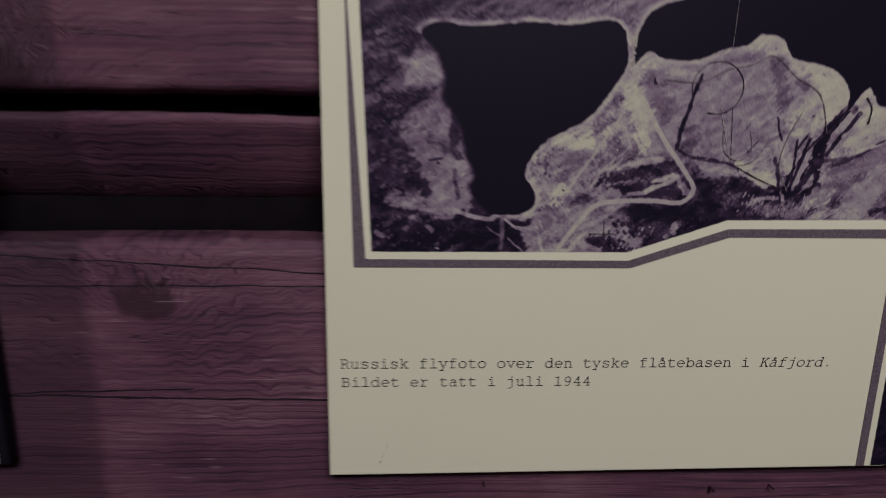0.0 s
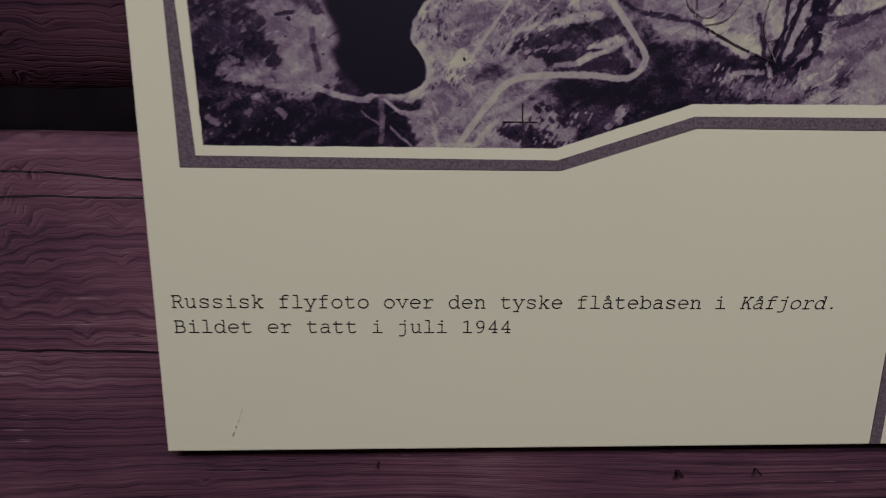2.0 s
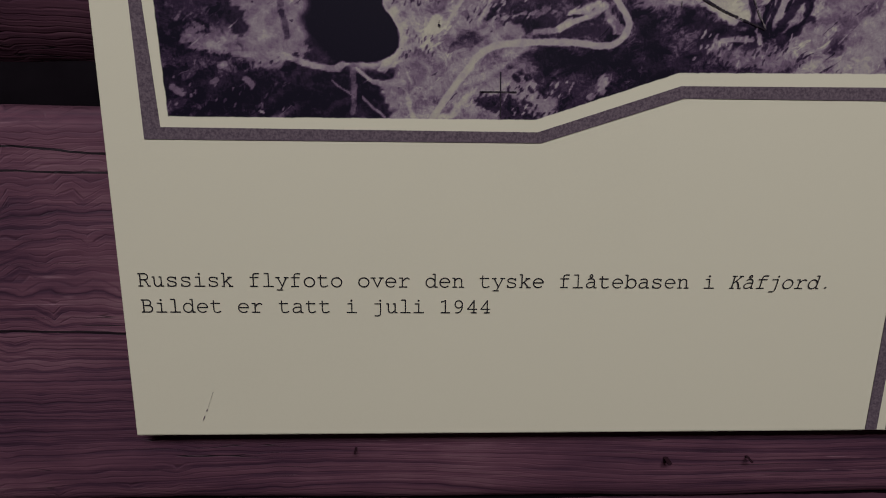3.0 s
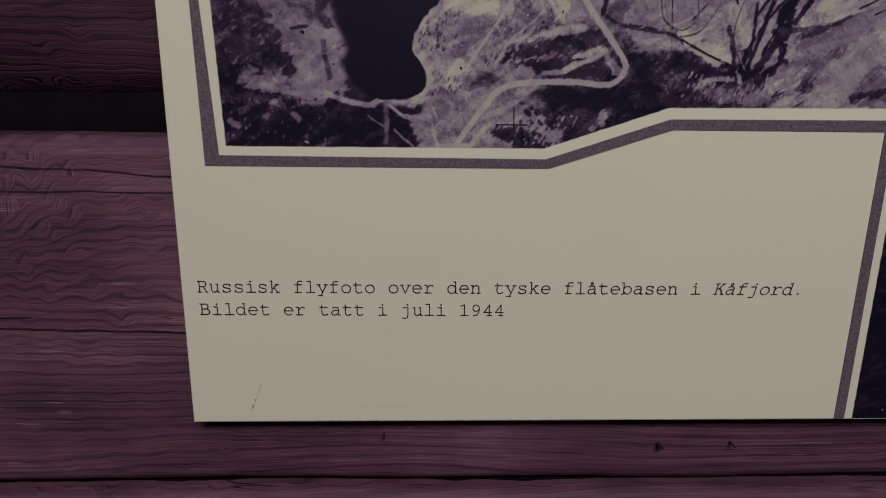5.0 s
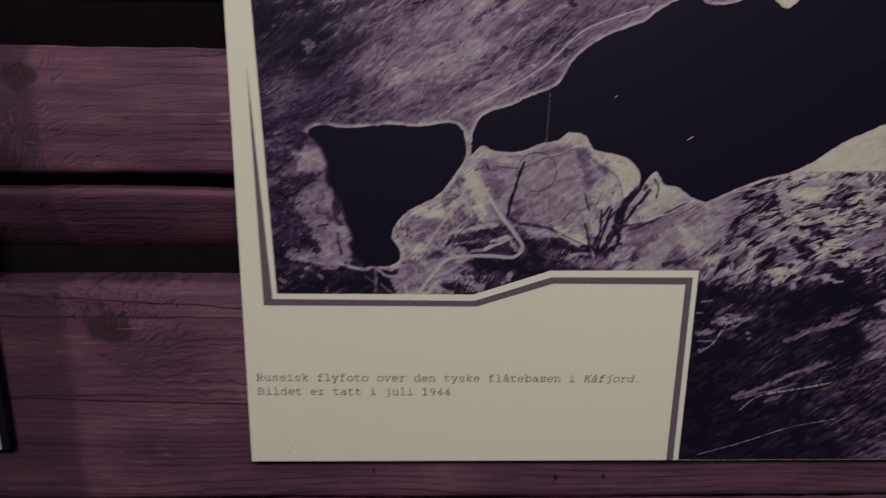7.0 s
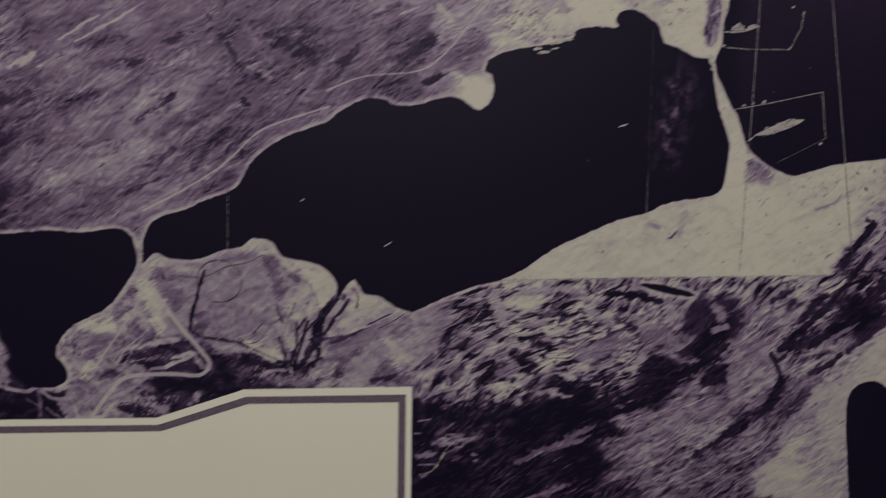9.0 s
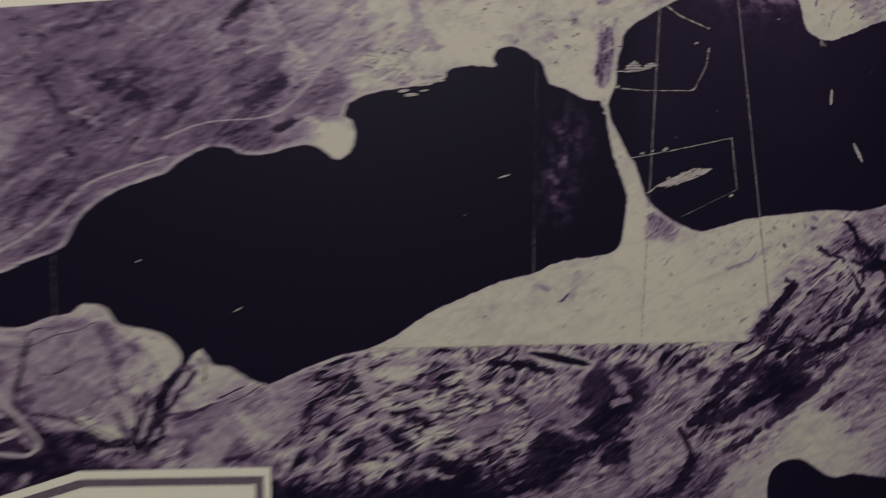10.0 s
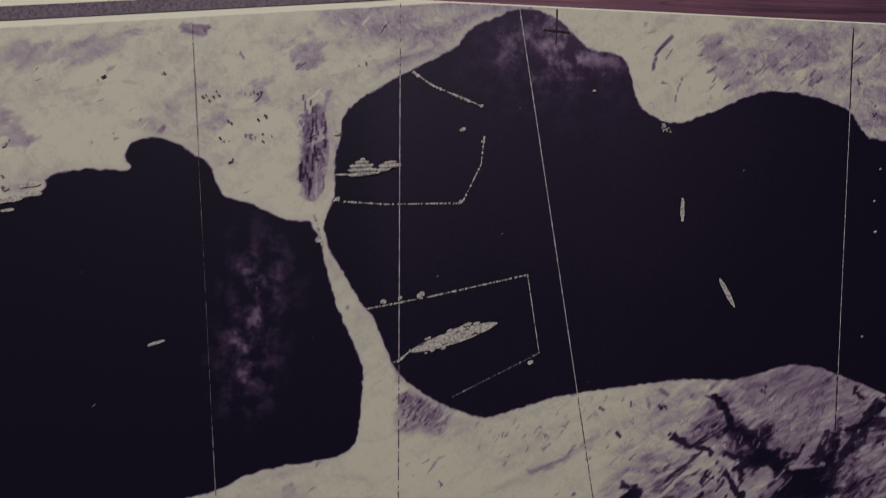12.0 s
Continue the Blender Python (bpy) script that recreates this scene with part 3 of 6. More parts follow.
TONES_CRAG = [
    (0.393, 0.21, 12, 0.35, 0.35, 1), (0.39, 0.173, 12, 0.4, 0.3, 1), (0.461, 0.206, 16, 0.42, 0.4, 1),
    (0.501, 0.214, 12, 0.45, 0.35, 1), (0.534, 0.21, 9, 0.5, 0.25, 0.7), (0.43, 0.168, 12, 0.35, 0.35, 1),
    (0.503, 0.18, 10, 0.4, 0.35, 1), (0.402, 0.135, 12, 0.1, 0.2, 0.8), (0.463, 0.13, 20, 0.02, 0.05, 0.5),
    (0.454, 0.159, 4, 0.55, 0.25, 0.6), (0.536, 0.167, 9, 0.08, 0.15, 0.5), (0.575, 0.21, 9, 0.12, 0.1, 0.3),
    (0.582, 0.169, 6, 0.06, 0.1, 0.3),
]
TONES_RIDGE = [
    (0.567, 0.146, 12, 0.58, 0.22, 0.5), (0.526, 0.124, 12, 0.53, 0.2, 0.5), (0.607, 0.18, 12, 0.56, 0.2, 0.4),
    (0.617, 0.218, 12, 0.5, 0.28, 0.6), (0.639, 0.149, 9, 0.28, 0.2, 0.5), (0.654, 0.127, 8, 0.68, 0.2, 0.4),
    (0.661, 0.197, 12, 0.46, 0.3, 0.6), (0.689, 0.214, 9, 0.08, 0.1, 0.4), (0.707, 0.248, 10, 0.38, 0.3, 0.8),
    (0.684, 0.264, 8, 0.33, 0.3, 0.7), (0.713, 0.188, 12, 0.8, 0.1, 0.1), (0.733, 0.21, 10, 0.53, 0.2, 0.3),
    (0.674, 0.145, 9, 0.75, 0.1, 0.1),
]
TONES_NORTH = [
    (0.477, 0.458, 18, 0.92, 0.04, 0), (0.476, 0.432, 16, 1, 0.02, 0), (0.458, 0.437, 10, 0.8, 0.1, 0),
    (0.457, 0.413, 6, 0.8, 0.15, 0.2), (0.534, 0.46, 18, 0.9, 0.06, 0), (0.538, 0.427, 14, 0.94, 0.05, 0),
    (0.555, 0.426, 5, 0.4, 0.2, 0.2), (0.556, 0.44, 6, 0.75, 0.1, 0), (0.587, 0.474, 12, 0.68, 0.12, 0),
    (0.575, 0.451, 10, 0.88, 0.1, 0), (0.693, 0.468, 14, 0.92, 0.05, 0), (0.709, 0.467, 10, 0.98, 0.04, 0),
    (0.733, 0.47, 12, 0.78, 0.12, 0), (0.757, 0.469, 12, 0.75, 0.12, 0), (0.779, 0.47, 10, 0.68, 0.15, 0),
]
TONES_SHORE = [
    (0.58, 0.335, 6, 0.98, 0.03, 0), (0.603, 0.326, 7, 0.6, 0.2, 0), (0.636, 0.313, 14, 0.88, 0.08, 0),
    (0.59, 0.302, 14, 0.96, 0.03, 0), (0.683, 0.324, 14, 0.9, 0.08, 0), (0.66, 0.3, 14, 0.92, 0.06, 0),
    (0.708, 0.321, 9, 0.75, 0.2, 0.1), (0.74, 0.328, 9, 0.5, 0.2, 0.1), (0.771, 0.323, 11, 0.55, 0.12, 0.1),
    (0.761, 0.295, 9, 0.04, 0.06, 0.2),
]
TONES_EAST = [
    (0.721, 0.313, 6, 0.3, 0.3, 0.5), (0.741, 0.311, 5, 0.1, 0.15, 0.3), (0.705, 0.292, 8, 0.42, 0.35, 0.6),
    (0.738, 0.291, 8, 0.68, 0.18, 0.4), (0.685, 0.29, 8, 0.65, 0.2, 0.2), (0.794, 0.302, 11, 0.45, 0.25, 0.6),
    (0.794, 0.328, 9, 0.48, 0.22, 0.5),
]
SLOPE_A = [
    (0.173, 0.348, 0.197, 0.364, 3, 0.04), (0.33, 0.433, 0.347, 0.451, 2.2, 0.04), (0.219, 0.421, 0.223, 0.412, 1, 0.12),
    (0.263, 0.403, 0.284, 0.394, 5, 0.22), (0.27, 0.407, 0.299, 0.409, 4, 0.28), (0.306, 0.388, 0.315, 0.397, 3, 0.18),
    (0.343, 0.39, 0.365, 0.406, 6, 0.12), (0.328, 0.419, 0.343, 0.428, 2, 0.2), (0.335, 0.401, 0.343, 0.383, 3, 0.3),
    (0.361, 0.378, 0.372, 0.382, 3, 0.12), (0.234, 0.398, 0.244, 0.377, 2, 0.22), (0.24, 0.363, 0.243, 0.357, 2, 0.15),
    (0.139, 0.392, 0.171, 0.4, 3, 0.27), (0.149, 0.382, 0.181, 0.386, 3, 0.25), (0.126, 0.357, 0.148, 0.364, 4, 0.22),
]
SLOPE_B = [
    (0.162, 0.299, 0.188, 0.325, 4, 0.26), (0.187, 0.31, 0.21, 0.329, 3, 0.28), (0.221, 0.333, 0.232, 0.344, 3.2, 0.25),
    (0.206, 0.401, 0.192, 0.397, 3, 0.3), (0.134, 0.306, 0.149, 0.324, 3, 0.3), (0.242, 0.43, 0.264, 0.435, 3, 0.3),
    (0.271, 0.435, 0.285, 0.442, 2, 0.28), (0.129, 0.397, 0.154, 0.412, 1, 0.78), (0.138, 0.396, 0.168, 0.411, 1, 0.75),
    (0.164, 0.409, 0.181, 0.421, 1, 0.8), (0.211, 0.435, 0.221, 0.419, 3, 0.55), (0.245, 0.409, 0.259, 0.388, 3, 0.55),
    (0.18, 0.369, 0.194, 0.374, 2, 0.55), (0.368, 0.427, 0.376, 0.417, 3, 0.85), (0.357, 0.448, 0.365, 0.434, 3, 0.75),
]
SLOPE_C = [
    (0.424, 0.422, 0.439, 0.411, 3, 0.92), (0.413, 0.41, 0.428, 0.404, 3.2, 0.9), (0.38, 0.384, 0.402, 0.37, 3, 0.92),
    (0.343, 0.421, 0.357, 0.427, 1, 0.75),
]
FELL_A = [
    (0.015, 0.346, 0.083, 0.369, 9.1, 0.08), (0.019, 0.319, 0.058, 0.338, 8.1, 0.12), (0.034, 0.337, 0.107, 0.36, 6, 0.12),
    (0.078, 0.328, 0.117, 0.343, 7, 0.2), (0.059, 0.295, 0.104, 0.304, 9, 0.22), (0.035, 0.306, 0.053, 0.31, 8.1, 0.2),
    (0.17, 0.349, 0.195, 0.364, 2, 0.04), (0.165, 0.298, 0.187, 0.31, 2, 0.18), (0.184, 0.317, 0.198, 0.332, 3, 0.2),
    (0.209, 0.317, 0.228, 0.343, 3, 0.22), (0.131, 0.354, 0.145, 0.365, 3, 0.25), (0.124, 0.357, 0.131, 0.347, 3, 0.22),
    (0.063, 0.362, 0.084, 0.373, 1, 0.75), (0.097, 0.377, 0.113, 0.388, 2, 0.75), (0.016, 0.363, 0.033, 0.367, 2, 0.5),
]
FELL_B = [
    (0.021, 0.38, 0.031, 0.384, 2, 0.7), (0.04, 0.369, 0.057, 0.372, 1, 0.6), (0.06, 0.378, 0.077, 0.383, 2, 0.7),
    (0.056, 0.329, 0.061, 0.331, 4, 0.5), (0.137, 0.312, 0.18, 0.331, 6, 0.58), (0.159, 0.348, 0.188, 0.36, 5, 0.55),
    (0.129, 0.293, 0.154, 0.305, 5, 0.5), (0.246, 0.383, 0.26, 0.377, 2, 0.7), (0.22, 0.347, 0.235, 0.354, 3, 0.6),
]
FAN_A = [
    (0.301, 0.234, 0.309, 0.242, 3, 0.66), (0.286, 0.238, 0.293, 0.226, 3, 0.66), (0.257, 0.265, 0.272, 0.249, 2.2, 0.66),
    (0.228, 0.253, 0.254, 0.261, 2, 0.66), (0.188, 0.249, 0.213, 0.249, 2, 0.66), (0.181, 0.239, 0.187, 0.234, 4, 0.66),
    (0.316, 0.218, 0.323, 0.214, 5, 0.66), (0.331, 0.218, 0.354, 0.226, 3, 0.66), (0.32, 0.234, 0.323, 0.238, 2, 0.66),
    (0.255, 0.199, 0.27, 0.187, 3, 0.66), (0.323, 0.178, 0.342, 0.194, 5, 0.66),
]
DELTA_B = [
    (0.104, 0.162, 0.117, 0.158, 0, 0.7), (0.097, 0.167, 0.103, 0.169, 2, 0.75), (0.12, 0.168, 0.125, 0.179, 2, 0.6),
    (0.114, 0.165, 0.123, 0.172, 2, 0.6), (0.12, 0.16, 0.121, 0.151, 2, 0.5), (0.103, 0.164, 0.103, 0.147, 0, 0.5),
    (0.179, 0.183, 0.206, 0.187, 4, 0.15), (0.186, 0.196, 0.203, 0.198, 3.2, 0.2), (0.142, 0.196, 0.158, 0.199, 4, 0.3),
    (0.145, 0.174, 0.162, 0.18, 3.2, 0.28), (0.179, 0.173, 0.211, 0.166, 4, 0.1), (0.214, 0.169, 0.216, 0.186, 2, 0.06),
    (0.225, 0.169, 0.225, 0.186, 3, 0.07), (0.154, 0.152, 0.183, 0.152, 3, 0.15), (0.137, 0.211, 0.152, 0.21, 4, 0.85),
]
DELTA_C = [
    (0.12, 0.198, 0.122, 0.206, 2, 0.82), (0.121, 0.19, 0.125, 0.182, 2, 0.7), (0.125, 0.181, 0.123, 0.172, 3, 0.6),
    (0.135, 0.183, 0.138, 0.177, 2.2, 0.88), (0.153, 0.182, 0.173, 0.201, 1, 0.6), (0.168, 0.225, 0.176, 0.209, 3, 0.6),
    (0.14, 0.147, 0.154, 0.156, 2, 0.7), (0.179, 0.215, 0.188, 0.204, 2, 0.75), (0.19, 0.187, 0.203, 0.192, 2, 0.75),
    (0.187, 0.183, 0.192, 0.185, 1, 0.7), (0.207, 0.186, 0.21, 0.182, 2, 0.7), (0.211, 0.202, 0.231, 0.195, 3, 0.6),
    (0.228, 0.194, 0.237, 0.191, 1, 0.5),
]
CRAG_A = [
    (0.436, 0.238, 0.452, 0.242, 5, 0.9), (0.424, 0.226, 0.444, 0.23, 6.1, 0.85), (0.381, 0.193, 0.405, 0.202, 5, 0.5),
    (0.378, 0.181, 0.398, 0.173, 5, 0.5), (0.413, 0.189, 0.425, 0.197, 4, 0.62), (0.418, 0.177, 0.442, 0.174, 5, 0.6),
    (0.474, 0.189, 0.503, 0.18, 4, 0.6), (0.481, 0.222, 0.497, 0.214, 4, 0.55), (0.505, 0.218, 0.53, 0.21, 6.1, 0.55),
    (0.433, 0.21, 0.449, 0.214, 3, 0.5), (0.464, 0.234, 0.484, 0.23, 3, 0.55), (0.519, 0.189, 0.539, 0.193, 4, 0.6),
    (0.374, 0.16, 0.398, 0.152, 3, 0.55), (0.498, 0.234, 0.537, 0.231, 3, 0.03), (0.429, 0.189, 0.442, 0.181, 5.1, 0.05),
]
CRAG_B = [
    (0.404, 0.171, 0.412, 0.173, 4, 0.05), (0.397, 0.214, 0.417, 0.224, 3, 0.08), (0.381, 0.206, 0.377, 0.189, 3, 0.12),
    (0.459, 0.214, 0.465, 0.22, 3, 0.06), (0.437, 0.202, 0.453, 0.193, 3, 0.1), (0.494, 0.201, 0.506, 0.206, 4, 0.08),
    (0.501, 0.216, 0.518, 0.21, 3.2, 0.08), (0.473, 0.21, 0.485, 0.214, 2, 0.12), (0.362, 0.148, 0.505, 0.133, 12, 0.03),
    (0.366, 0.118, 0.358, 0.139, 5, 0.03), (0.406, 0.117, 0.464, 0.125, 8, 0.03), (0.454, 0.168, 0.503, 0.172, 4.1, 0.06),
    (0.484, 0.147, 0.52, 0.159, 7, 0.06), (0.504, 0.146, 0.545, 0.163, 5, 0.05), (0.545, 0.167, 0.585, 0.193, 6, 0.05),
]
CRAG_C = [
    (0.564, 0.193, 0.584, 0.21, 6, 0.05), (0.583, 0.214, 0.589, 0.218, 3.2, 0.05), (0.406, 0.166, 0.434, 0.167, 2, 0.75),
    (0.462, 0.176, 0.474, 0.172, 2, 0.8), (0.454, 0.159, 0.473, 0.159, 2, 0.7), (0.378, 0.124, 0.398, 0.126, 3, 0.5),
    (0.456, 0.117, 0.488, 0.127, 2, 0.5),
]
RIDGE_A = [
    (0.543, 0.129, 0.588, 0.154, 6.1, 0.5), (0.53, 0.137, 0.562, 0.154, 4, 0.5), (0.566, 0.159, 0.608, 0.171, 4, 0.5),
    (0.51, 0.12, 0.542, 0.137, 4, 0.5), (0.574, 0.226, 0.583, 0.214, 4, 0.6), (0.6, 0.222, 0.621, 0.214, 5.1, 0.45),
    (0.598, 0.193, 0.618, 0.197, 4, 0.45), (0.641, 0.132, 0.669, 0.153, 5, 0.55), (0.642, 0.162, 0.663, 0.175, 4, 0.5),
    (0.703, 0.205, 0.735, 0.231, 3, 0.7), (0.672, 0.171, 0.713, 0.192, 5.1, 0.75), (0.679, 0.188, 0.704, 0.197, 2, 0.6),
    (0.714, 0.179, 0.739, 0.192, 7, 0.85), (0.72, 0.171, 0.742, 0.162, 4, 0.8), (0.666, 0.136, 0.686, 0.109, 5.1, 0.72),
]
RIDGE_B = [
    (0.692, 0.264, 0.72, 0.281, 4.1, 0.5), (0.701, 0.305, 0.727, 0.297, 4, 0.7), (0.569, 0.111, 0.626, 0.149, 4, 0.06),
    (0.626, 0.149, 0.633, 0.171, 4, 0.06), (0.572, 0.169, 0.589, 0.169, 3, 0.05), (0.624, 0.18, 0.632, 0.188, 2, 0.08),
    (0.631, 0.193, 0.668, 0.205, 7, 0.06), (0.668, 0.207, 0.696, 0.231, 8.1, 0.05), (0.695, 0.235, 0.724, 0.248, 7.1, 0.06),
    (0.654, 0.175, 0.679, 0.188, 3.2, 0.07), (0.683, 0.192, 0.734, 0.239, 4.1, 0.12), (0.661, 0.235, 0.642, 0.214, 4, 0.08),
    (0.683, 0.272, 0.69, 0.289, 3, 0.07), (0.672, 0.256, 0.683, 0.276, 3, 0.1), (0.62, 0.231, 0.636, 0.239, 3, 0.12),
]
RIDGE_C = [
    (0.72, 0.205, 0.732, 0.214, 3, 0.12), (0.653, 0.193, 0.689, 0.214, 2, 0.55),
]
CLIFF_A = [
    (0.727, 0.301, 0.715, 0.291, 3, 0.75), (0.746, 0.29, 0.751, 0.285, 3.2, 0.6), (0.718, 0.286, 0.728, 0.291, 3, 0.7),
    (0.79, 0.297, 0.802, 0.304, 3, 0.5), (0.791, 0.312, 0.783, 0.305, 2, 0.5), (0.794, 0.33, 0.797, 0.329, 2.2, 0.7),
    (0.721, 0.306, 0.724, 0.309, 2, 0.65), (0.641, 0.298, 0.655, 0.3, 1, 0.72), (0.66, 0.305, 0.672, 0.309, 2, 0.7),
    (0.635, 0.325, 0.659, 0.327, 1, 0.92), (0.706, 0.31, 0.712, 0.309, 1, 0.05), (0.712, 0.309, 0.722, 0.304, 1, 0.05),
    (0.722, 0.329, 0.731, 0.319, 1, 0.05), (0.731, 0.319, 0.734, 0.311, 1, 0.1), (0.736, 0.308, 0.747, 0.306, 2, 0.04),
]
CLIFF_B = [
    (0.747, 0.303, 0.761, 0.295, 3, 0.04), (0.756, 0.288, 0.78, 0.287, 6.1, 0.04), (0.742, 0.303, 0.738, 0.291, 2, 0.06),
    (0.719, 0.304, 0.71, 0.297, 1, 0.15), (0.778, 0.302, 0.78, 0.318, 2, 0.12), (0.785, 0.313, 0.8, 0.322, 3, 0.06),
    (0.781, 0.302, 0.786, 0.302, 2, 0.1), (0.798, 0.315, 0.803, 0.317, 2, 0.08), (0.787, 0.33, 0.788, 0.333, 1, 0.06),
    (0.727, 0.299, 0.733, 0.291, 2, 0.1), (0.688, 0.287, 0.685, 0.292, 2, 0.1), (0.675, 0.326, 0.676, 0.323, 0, 0.1),
    (0.682, 0.314, 0.684, 0.313, 0, 0.08), (0.701, 0.325, 0.703, 0.324, 1, 0.15),
]
CAPE_A = [
    (0.556, 0.467, 0.558, 0.461, 4, 0.62), (0.53, 0.446, 0.534, 0.447, 2, 0.75), (0.538, 0.451, 0.542, 0.452, 2, 0.72),
    (0.519, 0.438, 0.521, 0.437, 2, 0.75), (0.472, 0.444, 0.48, 0.445, 3, 0.8), (0.458, 0.427, 0.452, 0.428, 3, 0.7),
    (0.462, 0.437, 0.459, 0.439, 2, 0.78), (0.471, 0.461, 0.459, 0.457, 2, 0.78), (0.487, 0.466, 0.504, 0.468, 1, 0.78),
    (0.515, 0.47, 0.52, 0.47, 1, 0.4), (0.447, 0.411, 0.459, 0.409, 2, 0.75), (0.689, 0.466, 0.692, 0.473, 0, 0.4),
    (0.712, 0.463, 0.72, 0.454, 2, 0.7), (0.755, 0.467, 0.764, 0.471, 2.2, 0.65), (0.722, 0.461, 0.728, 0.47, 2, 0.75),
]
CAPE_B = [
    (0.594, 0.325, 0.608, 0.316, 3, 0.6), (0.557, 0.432, 0.557, 0.411, 4, 0.52), (0.559, 0.443, 0.558, 0.432, 3, 0.6),
    (0.563, 0.443, 0.563, 0.432, 0, 0.85), (0.562, 0.42, 0.56, 0.409, 0, 0.8), (0.565, 0.432, 0.565, 0.431, 2, 0.85),
    (0.589, 0.344, 0.594, 0.335, 1, 0.6),
]
FENCES = [
    (0.227, 0.231), (0.236, 0.2), (0.234, 0.231), (0.237, 0.191),
]
CAPE_WEST_A = [
    (0.0362, 0.2229, 0.0364, 0.1811, 11.6, 0.16), (0.0494, 0.2206, 0.0629, 0.2245, 6.4, 0.5), (0.0668, 0.2208, 0.0686, 0.217, 4.1, 0.56),
    (0.0504, 0.2129, 0.057, 0.2099, 5.8, 0.45), (0.0611, 0.2104, 0.0704, 0.2054, 4.1, 0.25), (0.054, 0.2039, 0.0636, 0.2066, 4.6, 0.45),
    (0.0636, 0.2048, 0.0662, 0.2014, 2.3, 0.5), (0.0731, 0.2067, 0.077, 0.2002, 2.3, 0.17), (0.07, 0.1948, 0.0736, 0.176, 7.5, 0.56),
    (0.067, 0.1868, 0.0693, 0.1719, 7.0, 0.52), (0.0618, 0.1947, 0.0591, 0.196, 4.1, 0.45), (0.0796, 0.1923, 0.0823, 0.1891, 2.9, 0.56),
    (0.0807, 0.1788, 0.082, 0.1733, 3.5, 0.52), (0.0759, 0.1869, 0.0767, 0.1774, 1.2, 0.22), (0.0747, 0.1936, 0.076, 0.1901, 1.4, 0.27),
]
CAPE_WEST_B = [
    (0.0428, 0.1972, 0.0506, 0.1893, 6.4, 0.13), (0.0534, 0.1893, 0.0599, 0.1813, 3.5, 0.1), (0.039, 0.1771, 0.0527, 0.1731, 3.5, 0.52),
    (0.0362, 0.1762, 0.0433, 0.1812, 2.3, 0.45), (0.0527, 0.1731, 0.0582, 0.172, 1.7, 0.45), (0.0463, 0.1852, 0.0531, 0.1826, 2.9, 0.27),
    (0.0381, 0.1852, 0.0461, 0.1812, 0.9, 0.05), (0.0606, 0.1995, 0.0675, 0.2006, 0.9, 0.08), (0.0295, 0.1797, 0.0365, 0.1825, 0.9, 0.06),
    (0.0291, 0.2036, 0.0303, 0.2054, 1.2, 0.4), (0.0398, 0.2011, 0.0406, 0.1958, 2.3, 0.25), (0.0343, 0.1918, 0.0368, 0.1865, 1.4, 0.22),
    (0.0301, 0.1891, 0.0341, 0.1878, 0.9, 0.27), (0.0295, 0.1585, 0.0943, 0.1525, 7.0, 0.05), (0.0353, 0.1613, 0.0388, 0.163, 1.4, 0.27),
]
CAPE_WEST_C = [
    (0.0495, 0.1653, 0.0518, 0.1665, 1.2, 0.42), (0.0459, 0.1592, 0.0476, 0.1603, 1.2, 0.35), (0.06, 0.1598, 0.0616, 0.1576, 1.7, 0.5),
    (0.03, 0.1574, 0.0333, 0.1551, 1.7, 0.42), (0.065, 0.1666, 0.0703, 0.1674, 1.2, 0.45), (0.0725, 0.165, 0.0742, 0.1661, 0.9, 0.4),
    (0.0652, 0.148, 0.066, 0.1477, 0.9, 0.75), (0.0553, 0.1704, 0.0721, 0.1711, 1.2, 0.55), (0.0721, 0.1711, 0.0832, 0.1673, 1.4, 0.6),
    (0.0832, 0.1673, 0.0973, 0.1657, 1.4, 0.65), (0.1043, 0.1652, 0.1114, 0.1602, 0.9, 0.75), (0.1114, 0.1602, 0.1242, 0.1603, 1.2, 0.6),
    (0.1194, 0.1592, 0.1223, 0.1541, 3.5, 0.52), (0.1032, 0.1652, 0.1034, 0.1483, 1.4, 0.36), (0.0944, 0.161, 0.1034, 0.1534, 0.4, 0.5),
]
CAPE_WEST_D = [
    (0.1072, 0.154, 0.1166, 0.1461, 0.6, 0.5), (0.1257, 0.1541, 0.1281, 0.1461, 0.9, 0.7),
]
YARD_A = [
    (0.1337, 0.2113, 0.1518, 0.2094, 3.8, 0.8), (0.1306, 0.2008, 0.1473, 0.1957, 6.4, 0.42), (0.1351, 0.1807, 0.1333, 0.1752, 2.9, 0.8),
    (0.137, 0.1842, 0.136, 0.1815, 2.6, 0.75), (0.1312, 0.1655, 0.1428, 0.1585, 5.2, 0.42), (0.1801, 0.2201, 0.1867, 0.2106, 2.3, 0.78),
    (0.1832, 0.2, 0.1938, 0.2009, 2.6, 0.66), (0.171, 0.1946, 0.1786, 0.1938, 1.2, 0.78), (0.1615, 0.1899, 0.203, 0.1968, 3.8, 0.13),
    (0.1646, 0.1818, 0.1841, 0.1858, 2.9, 0.11), (0.1901, 0.1804, 0.207, 0.1822, 2.6, 0.12), (0.1872, 0.182, 0.1981, 0.1867, 1.4, 0.72),
    (0.1981, 0.1867, 0.2057, 0.1909, 1.7, 0.68), (0.1773, 0.1811, 0.1858, 0.1817, 1.2, 0.5), (0.1644, 0.1856, 0.177, 0.1879, 0.4, 0.5),
]
